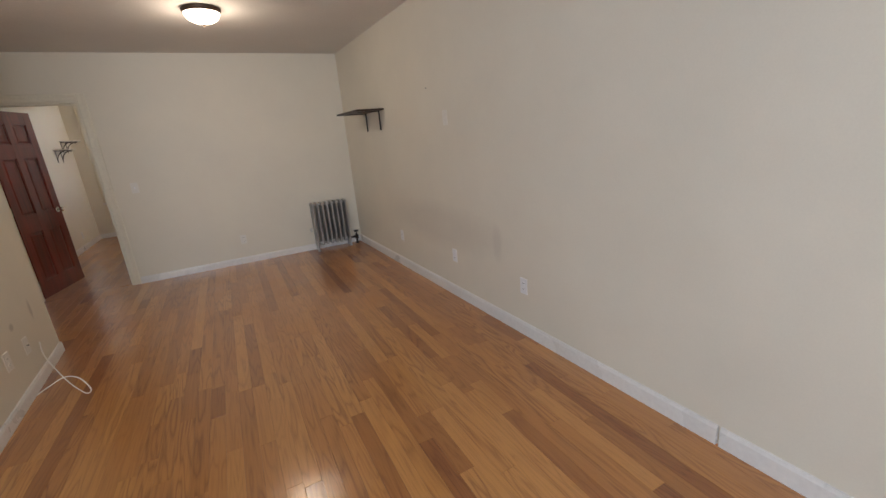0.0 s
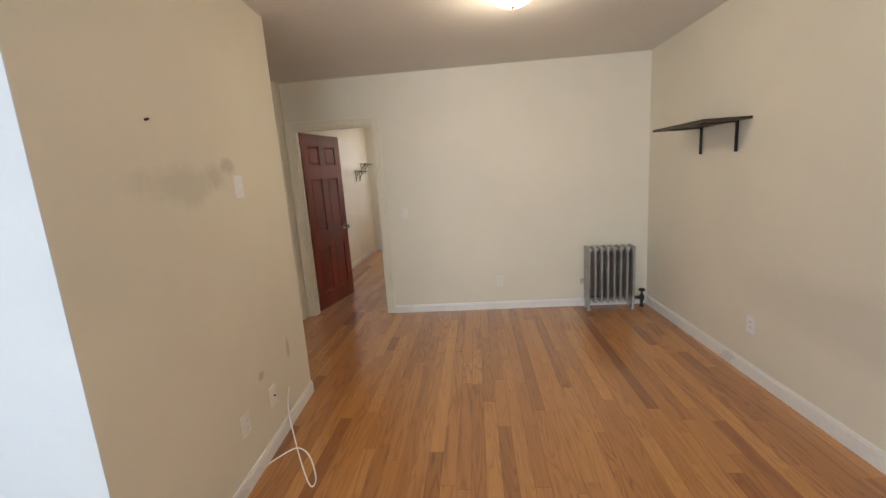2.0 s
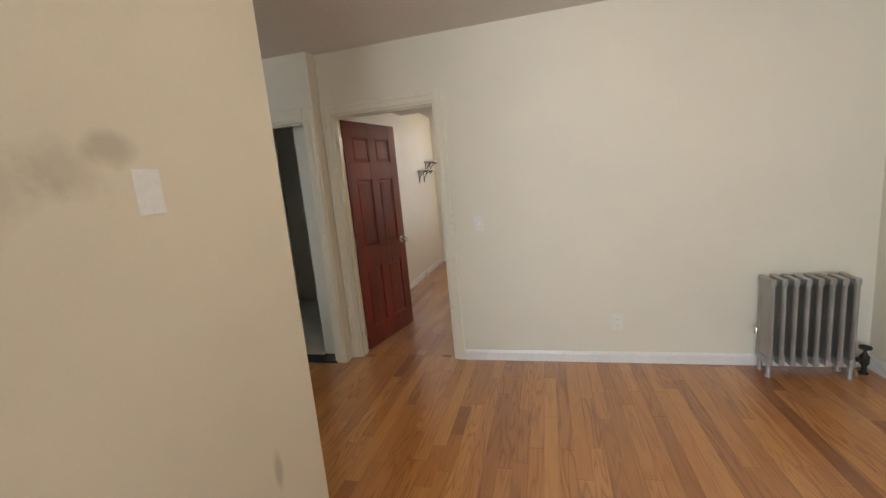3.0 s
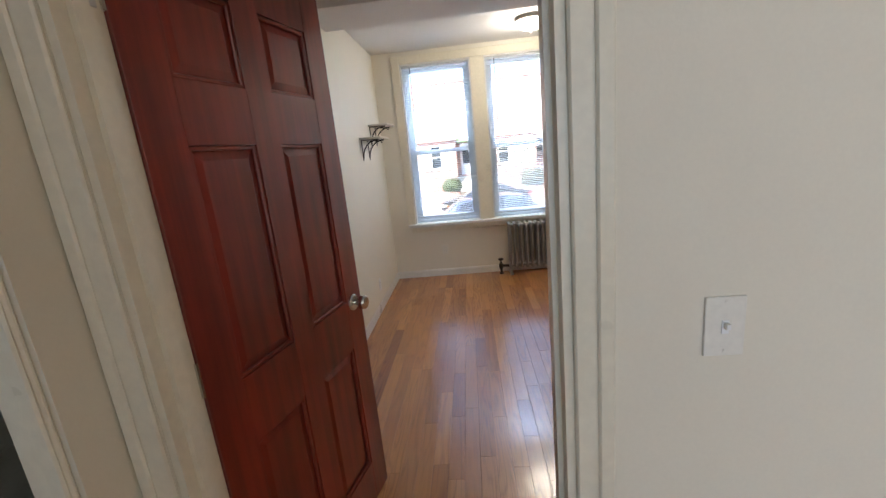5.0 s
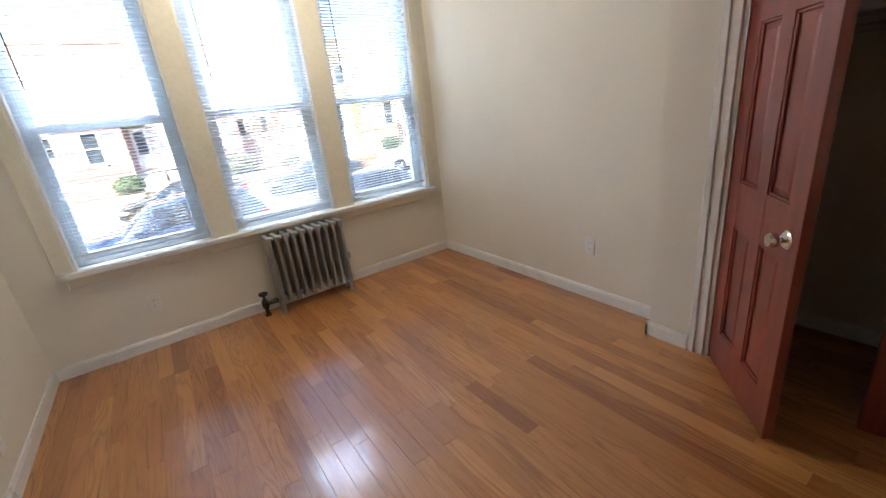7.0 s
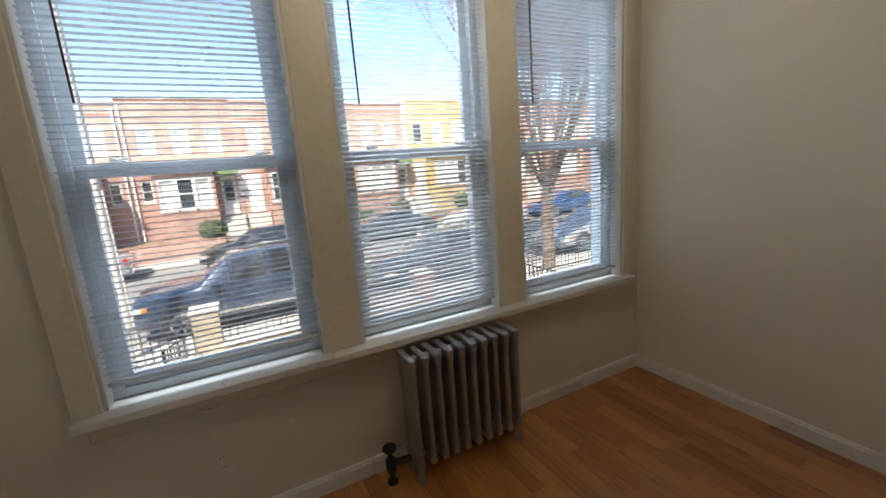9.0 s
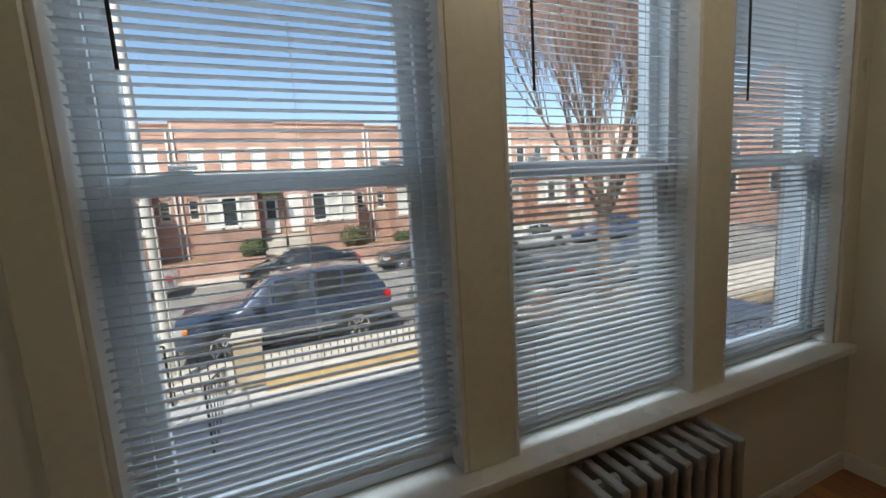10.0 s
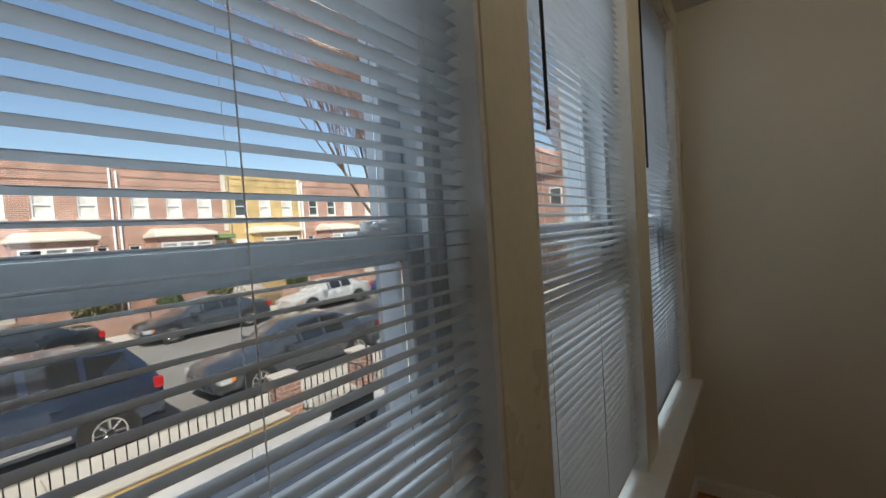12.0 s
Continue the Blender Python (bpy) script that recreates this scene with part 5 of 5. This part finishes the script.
SEDAN = [(0, 0.30, 0.55, 0.62, 0.66, 0.52), (0.14, 0.22, 0.66, 0.74, 0.82, 0.62), (0.65, 0.2, 0.74, 0.84, 0.89, 0.68), (1.28, 0.2, 0.84, 0.95, 0.91, 0.70),
         (2.02, 0.2, 0.90, 1.38, 0.92, 0.58), (2.70, 0.2, 0.92, 1.45, 0.92, 0.60), (3.35, 0.2, 0.93, 1.40, 0.92, 0.57), (4.08, 0.2, 0.95, 1.06, 0.90, 0.66),
         (4.60, 0.24, 0.93, 1.02, 0.85, 0.64), (4.76, 0.35, 0.80, 0.88, 0.74, 0.60)]
SUV = [(0, 0.42, 0.78, 0.84, 0.70, 0.58), (0.15, 0.32, 0.92, 1.00, 0.86, 0.66), (0.70, 0.3, 1.00, 1.09, 0.92, 0.72), (1.38, 0.3, 1.06, 1.16, 0.93, 0.74),
       (2.02, 0.3, 1.10, 1.66, 0.94, 0.63), (2.85, 0.3, 1.12, 1.74, 0.94, 0.65), (3.55, 0.3, 1.13, 1.73, 0.94, 0.65), (4.20, 0.32, 1.14, 1.68, 0.93, 0.63),
       (4.58, 0.36, 1.10, 1.20, 0.88, 0.70), (4.66, 0.42, 0.95, 1.02, 0.80, 0.66)]
WHEELS = (0.90, 3.72)
car("suv", -0.55, 19.15, 0, SUV, 0.37, (0.98, 3.80), "navy", "dark navy sport utility car parked by the near kerb")
car("sedan", 5.08, 19.25, 1, SEDAN, 0.33, WHEELS, "charcoal", "dark grey sedan parked by the near kerb")
car("sedan", 11.6, 19.3, 0, SEDAN, 0.33, WHEELS, "silver", "silver sedan parked by the near kerb")
car("sedan", 0.35, 27.25, 0, SEDAN, 0.33, WHEELS, "black", "black sedan parked across the street")
car("sedan", 6.10, 27.3, 0, SEDAN, 0.33, WHEELS, "charcoal", "dark grey sedan parked across the street")
car("sedan", 11.9, 27.2, 0, SEDAN, 0.33, WHEELS, "white", "white sedan parked across the street")
car("sedan", 17.6, 27.2, 0, SEDAN, 0.33, WHEELS, "blue", "blue sedan parked across the street")
car("sedan", -6.6, 27.2, 0, SEDAN, 0.33, WHEELS, "silver", "silver sedan parked across the street")


# ---------- row houses across the street ----------
def house_window(parent, x, y, z0, w, h, pane_mat, blocks=2, frame_w=0.07):
    fr = bmesh.new()
    for q in ((x - w / 2, z0, x - w / 2 + frame_w, z0 + h), (x + w / 2 - frame_w, z0, x + w / 2, z0 + h), (x - w / 2 + frame_w, z0 + h - frame_w, x + w / 2 - frame_w, z0 + h),
              (x - w / 2 + frame_w, z0, x + w / 2 - frame_w, z0 + frame_w)):
        bx(fr, q[0], y - 0.02, q[1], q[2], y + 0.10, q[3])
    bx(fr, x - w / 2 + frame_w, y, z0 + h * 0.48, x + w / 2 - frame_w, y + 0.09, z0 + h * 0.48 + 0.05)
    win = part("window", fr, WHITE_FRAME, parent, "white framed sash window")
    for k in (0, 1):
        za, zb_ = (z0 + frame_w, z0 + h * 0.48) if k == 0 else (z0 + h * 0.48 + 0.05, z0 + h - frame_w)
        part("pane", box(x - w / 2 + frame_w, y + 0.05, za, x + w / 2 - frame_w, y + 0.07, zb_), pane_mat, win)
    part("sill", box(x - w / 2 - 0.06, y - 0.07, z0 - 0.09, x + w / 2 + 0.06, y + 0.05, z0 - 0.001), STONE, win)


def row_house(cx, mirror, wall_mat, seed, label, top, awning):
    r = random.Random(seed)
    hs = thing("row_house", pose(cx, 33.0, 0), label, "house", "row houses across the street")
    s = -1 if mirror else 1
    ups = [(-1.45, 0.72), (0, 0.72), (1.45, 0.72)]
    holes = [(x - w / 2, x + w / 2, 3.18, 4.36) for x, w in ups] + [tuple(sorted((s * -2.05, s * -1.55))) + (0.85, 1.9)]
    part("wall", wall_x(0, 0.3, -2.42, 2.42, -1.4, top, holes), wall_mat, hs)
    part("side_wall", box(-2.42, 0.3, -1.4, 2.42, 9.0, top - 0.05), wall_mat, hs)
    part("cornice", box(-2.42, -0.06, top, 2.42, 0.36, top + 0.10, 0.01), STONE if wall_mat is BRICK_TAN else BRICK_RED, hs)
    part("roof", box(-2.42, 0.36, top - 0.05, 2.42, 9.0, top + 0.02), ROOFING, hs)
    for z in (top - 0.45, top - 0.85):
        part("brick_band", box(-2.3, -0.025, z, 2.3, -0.0005, z + 0.10), wall_mat, hs)
    for x, w in ups:
        house_window(hs, x, 0.06, 3.19, w, 1.16, r.choice((DARK_GLASS, CURTAIN, CURTAIN)))
        part("lintel", box(x - w / 2 - 0.08, -0.02, 4.361, x + w / 2 + 0.08, 0.02, 4.46), STONE, hs)
    if wall_mat is BRICK_TAN:
        for x in (-2.36, 2.36):
            part("pilaster", box(x - 0.12, -0.05, 2.4, x + 0.12, -0.0005, top), STONE, hs)
    # enclosed sun porch with three lights
    xa, xb = sorted((s * -1.35, s * 1.20))
    part("porch_wall", wall_x(-1.50, -1.32, xa, xb, -1.4, 2.15, [(xa + 0.15, xb - 0.15, 0.42, 1.92)]), wall_mat, hs)
    for q in (xa, xb - 0.15):
        part("porch_side", box(q, -1.32, -1.4, q + 0.15, 0, 2.15), wall_mat, hs)
    part("porch_roof", box(xa - 0.12, -1.65, 2.15, xb + 0.12, 0, 2.30, 0.03), STONE, hs, "pale porch roof edge")
    bm = bmesh.new()
    n = 6
    for k in range(n):
        z0, z1 = 2.30 + k * 0.05, 2.35 + k * 0.05
        bx(bm, xa - 0.1 + k * 0.06, -1.6 + k * 0.22, z0, xb + 0.1 - k * 0.06, 0, z1)
    part("porch_top", bm, STONE, hs, "low sloped porch roof")
    ww = (xb - xa - 0.3) / 3
    for k in range(3):
        house_window(hs, xa + 0.15 + ww * (k + 0.5), -1.46, 0.421, ww, 1.498, CURTAIN if (seed + k) % 4 else DARK_GLASS, frame_w=0.085)
    # door, steps and awning
    dx0, dx1 = sorted((s * 1.45, s * 2.15))
    d = part("door", box(dx0, -0.66, -0.10, dx1, -0.60, 1.88, 0.01), WHITE_FRAME, hs, "white storm door")
    part("door_pane", box(dx0 + 0.14, -0.675, 0.62, dx1 - 0.14, -0.661, 1.70), DARK_GLASS if seed % 2 else CURTAIN, d)
    part("entry_wall", box(dx0 - 0.25, -0.599, -1.4, dx1 + 0.27, 0, 2.15), wall_mat, hs)
    if awning:
        part("awning", box(dx0 - 0.15, -1.45, 1.95, dx1 + 0.15, -0.60, 2.22, 0.04), AWNING, hs, "green metal awning")
    for k in range(4):
        part("step", box(dx0 - 0.2, -0.60 - (4 - k) * 0.32, -1.4 + 0.001, dx1 + 0.2, -0.60 - (3 - k) * 0.32 if k < 3 else -0.62, -1.4 + (k + 1) * 0.30), CONCRETE, hs)
    house_window(hs, s * -1.80, 0.06, 0.86, 0.5, 1.03, DARK_GLASS)
    # raised front garden behind a brick retaining wall
    part("garden_wall", box(-2.40, -3.40, -1.75, s * 1.3 if s > 0 else 2.40, -3.15, -0.95) if s > 0 else box(-1.3, -3.40, -1.75, 2.40, -3.15, -0.95), BRICK_RED, hs)
    part("garden", box(-2.40, -3.149, -1.75, 2.40, 0, -1.40 + 0.28) if seed % 2 else box(-2.40, -3.149, -1.75, 2.40, 0, -1.40 + 0.25), SOIL, hs)
    part("downpipe", tube(bmesh.new(), [(s * -2.3, -0.06, -1.2), (s * -2.3, -0.06, top - 0.2)], 0.05, 8), WHITE_FRAME, hs)
    return hs


for k in range(-4, 8):
    tan = k == 3
    row_house(-2.35 + 4.85 * k, k % 2 == 1, BRICK_TAN if tan else BRICK_RED, 11 + k,
              "two-storey yellow brick row house with white trim" if tan else "two-storey red brick row house with sun porch",
              5.55 + (0.22 if k % 3 == 0 else 0.0) + (0.12 if k % 4 == 1 else 0), k % 2 == 0)
far_house = thing("corner_house", pose(33, 24, 0), "red brick house with a gable farther down the street", "house")
part("wall", box(-3, -4, -1.85, 5, 6, 5.6), BRICK_RED, far_house)
bm = bmesh.new()
g = [bm.verts.new(p) for p in ((-3.3, -4.2, 5.6), (-3.3, 6.2, 5.6), (-3.3, 1, 8.6), (5, -4.2, 5.6), (5, 6.2, 5.6), (5, 1, 8.6))]
for f in ((0, 1, 2), (3, 5, 4), (0, 2, 5, 3), (1, 4, 5, 2), (0, 3, 4, 1)):
    bm.faces.new([g[i] for i in f])
part("roof", bm, BRICK_RED, far_house)
for z in (0.2, 3.0):
    for y in (-2.5, 0.5, 3.5):
        w = part("window", box(-3.06, y, z, -3.001, y + 1.0, z + 1.4), WHITE_FRAME, far_house)
        part("pane", box(-3.075, y + 0.1, z + 0.1, -3.061, y + 0.9, z + 1.3), DARK_GLASS, w)


# ---------- planting ----------
def shrub(x, y, z, rx, rz, material, seed, label):
    """A clipped shrub: many small leaf clumps on short twigs through a rounded volume."""
    r = random.Random(seed)
    s = thing("clipped_shrub", pose(x, y, z), label, "shrub", "clipped garden shrubs")
    part("stem", tube(bmesh.new(), [(0, 0, 0), (0.02, 0, rz * 0.9)], 0.05, 6, 0.03), BARK, s)
    vs, fs = [], []
    for k in range(900):
        d = Vector((r.gauss(0, 1), r.gauss(0, 1), r.gauss(0, 1))).normalized()
        q = 0.72 + 0.3 * r.random() + 0.07 * math.sin(7 * d.x + 5 * d.z)
        c = Vector((d.x * rx * q, d.y * rx * q, rz + d.z * rz * q))
        a = Vector((r.gauss(0, 1), r.gauss(0, 1), r.gauss(0, 1))).normalized() * 0.075
        b = d.cross(a).normalized() * 0.05
        i = len(vs)
        vs += [c - a, c - b, c + a, c + b + d * 0.03]
        fs.append((i, i + 1, i + 2, i + 3))
    me = bpy.data.meshes.new("leaves")
    me.from_pydata(vs, [], fs)
    me.materials.append(material)
    ob = new("leaves", me)
    ob.parent = s
    core = lathe(bmesh.new(), [(0.02, rz * 0.25), (rx * 0.6, rz * 0.5), (rx * 0.72, rz), (rx * 0.6, rz * 1.5), (0.02, rz * 1.78)], 14)
    part("inner_growth", core, material, s)


for x, rx, rz, mt, sd in ((-1.55, 0.62, 0.5, LEAF, 3), (3.35, 0.80, 0.62, LEAF_DRY, 4), (6.0, 0.5, 0.35, LEAF, 5), (8.2, 0.6, 0.5, LEAF_DRY, 6), (12.4, 0.6, 0.5, LEAF, 7), (-7.5, 0.6, 0.5, LEAF, 8)):
    shrub(x, 30.6, -1.16, rx, rz, mt, sd, "clipped evergreen shrub in a raised front garden")


def bare_tree(x, y, z, height, seed, label):
    """Tapered trunk, steep limbs and a crown of many fine bare twigs."""
    r = random.Random(seed)
    tr = thing("bare_tree", pose(x, y, z), label, "tree")
    part("trunk", tube(bmesh.new(), [(0, 0, -0.05), (0.02, 0.01, 0.4), (0.0, 0.04, 1.4), (0.03, 0.02, 2.6)], 0.21, 12, 0.15), BARK, tr, "", True)
    limbs, twigs = bmesh.new(), bmesh.new()

    def grow(p, d, ln, rad, level):
        pts = [p]
        q = p.copy()
        dd = d.copy()
        for i in range(5):
            dd = (dd + Vector((r.gauss(0, 0.07), r.gauss(0, 0.07), 0.10))).normalized()
            q = q + dd * ln / 5
            pts.append(q.copy())
        tube(limbs if level < 2 else twigs, pts, rad, 6 if level < 2 else 3, rad * 0.45)
        if level < 3:
            for k in range((9, 8, 6)[level]):
                u = r.uniform(0.25, 1.0)
                i = min(4, int(u * 5))
                a = r.uniform(0, 2 * math.pi)
                sp = (0.33, 0.38, 0.45)[level]
                nd = (dd + Vector((math.cos(a) * sp, math.sin(a) * sp, 0.12))).normalized()
                grow(pts[i].lerp(pts[i + 1], u * 5 - i), nd, ln * r.uniform(0.45, 0.7), max(0.007, rad * (0.5 - 0.3 * u)), level + 1)

    for k in range(14):
        a = k * math.pi / 7 + r.uniform(-0.3, 0.3)
        grow(Vector((0.03, 0.02, r.uniform(2.0, 2.6))), Vector((math.cos(a) * r.uniform(0.2, 0.75), math.sin(a) * r.uniform(0.2, 0.75), 1)).normalized(), height * r.uniform(0.42, 0.62), 0.055, 0)
    part("limbs", limbs, BARK, tr, "", True)
    part("crown", twigs, TWIG, tr, "fine bare reddish twigs")


bare_tree(7.55, 17.3, ZP, 11.0, 21, "bare winter street tree with steep fine branches")
bare_tree(24.0, 17.2, ZP, 10.0, 22, "bare winter street tree farther along the pavement")


# ---------- floor boards, last ----------
PW = 0.0762


def plank_data():
    g = 0.0006
    v = [(g * 0.4, 0, -0.02), (PW - g * 0.4, 0, -0.02), (PW - g * 0.4, 1, -0.02), (g * 0.4, 1, -0.02),
         (g * 0.5, 0.0004, -0.0005), (PW - g * 0.5, 0.0004, -0.0005), (PW - g * 0.5, 0.9996, -0.0005), (g * 0.5, 0.9996, -0.0005),
         (g * 1.4, 0.0012, 0), (PW - g * 1.4, 0.0012, 0), (PW - g * 1.4, 0.9988, 0), (g * 1.4, 0.9988, 0)]
    f = [(8, 9, 10, 11)]
    for a in (0, 4):
        for k in range(4):
            f.append((a + k, a + (k + 1) % 4, a + 4 + (k + 1) % 4, a + 4 + k))
    return v, f


PV, PF = plank_data()
plank_mesh = bpy.data.meshes.new("plank")
plank_mesh.from_pydata(PV, [], PF)
plank_mesh.materials.append(FLOOR_WOOD)


def strip_floor(name, regions, near, label, seed):
    """Strips along y in random lengths; those inside the stretch 'near' are boards of their own, up to 300."""
    r = random.Random(seed)
    boards = []
    for (x0, x1, y0, y1) in regions:
        n = int(math.ceil((x1 - x0) / PW))
        for i in range(n):
            y = y0 - r.uniform(0, 0.8)
            while y < y1:
                ln = r.choice((0.32, 0.45, 0.6, 0.8, 1.0, 1.25, 1.5)) * r.uniform(0.9, 1.1)
                a, b = max(y, y0), min(y + ln, y1)
                if b - a > 0.03:
                    boards.append((x0 + i * PW, a, b - a))
                y += ln
    fl = thing(name, Matrix(), label, "floor", kind="structure")
    inside = [q for q in boards if near[0] <= q[0] <= near[1] and near[2] <= q[1] + q[2] / 2 <= near[3]][:300]
    chosen = set(inside)
    for x, y, ln in inside:
        ob = new("plank", plank_mesh)
        ob.parent = fl
        ob.matrix_basis = Matrix.Translation((x, y, r.uniform(-0.0003, 0.0))) @ Matrix.Diagonal((1, ln, 1, 1))
    vs, fs = [], []
    for q in boards:
        if q in chosen:
            continue
        i = len(vs)
        vs += [(q[0] + a, q[1] + b * q[2], c) for a, b, c in PV]
        fs += [tuple(i + k for k in f) for f in PF]
    me = bpy.data.meshes.new("far_planks")
    me.from_pydata(vs, [], fs)
    me.materials.append(FLOOR_WOOD)
    ob = new("far_planks", me)
    ob.parent = fl
    ob["kind"] = "stuff"


strip_floor("floor_living", [(-0.40, 2.74, YS, 5.80), (-0.40 - 2 * PW, -0.401, 2.44, 5.80), (-0.40 - 11 * PW, -0.40 - 2 * PW - 0.001, 4.08, 5.80), (-0.40 - 35 * PW, -0.40 - 11 * PW - 0.001, 4.08, BY)], (-0.6, 2.5, 1.0, 5.0), "red oak strip floor with glossy varnish", 3)
strip_floor("floor_bedroom", [(XL, 2.12, 5.803, YW)], (-1.2, 1.5, 6.0, 9.4), "red oak strip floor with glossy varnish", 4)

# border and field tiles of the kitchen floor
tile_b = mesh_of("border_tile", box(0, 0, 0, 0.098, 0.30, 0.006, 0.0015), TILE_BLACK)
for k in range(15):
    ob = new("border_tile", tile_b)
    ob.parent = kfloor
    ob.matrix_basis = Matrix.Translation((-0.503, 2.325 - (k + 1) * 0.303, -0.006))
for k in range(9):
    ob = new("border_tile", tile_b)
    ob.parent = kfloor
    ob.matrix_basis = Matrix.Translation((-0.503 - k * 0.303 + 0.10, 2.327, -0.006)) @ Matrix.Rotation(radians(90), 4, "Z")
tile_f = mesh_of("field_tile", box(0, 0, 0, 0.303, 0.303, 0.0055, 0.0015), TILE)
for i in range(8):
    for j in range(14):
        ob = new("field_tile", tile_f)
        ob.parent = kfloor
        ob.matrix_basis = Matrix.Translation((-0.506 - (i + 1) * 0.306, 2.323 - (j + 1) * 0.306, -0.006))
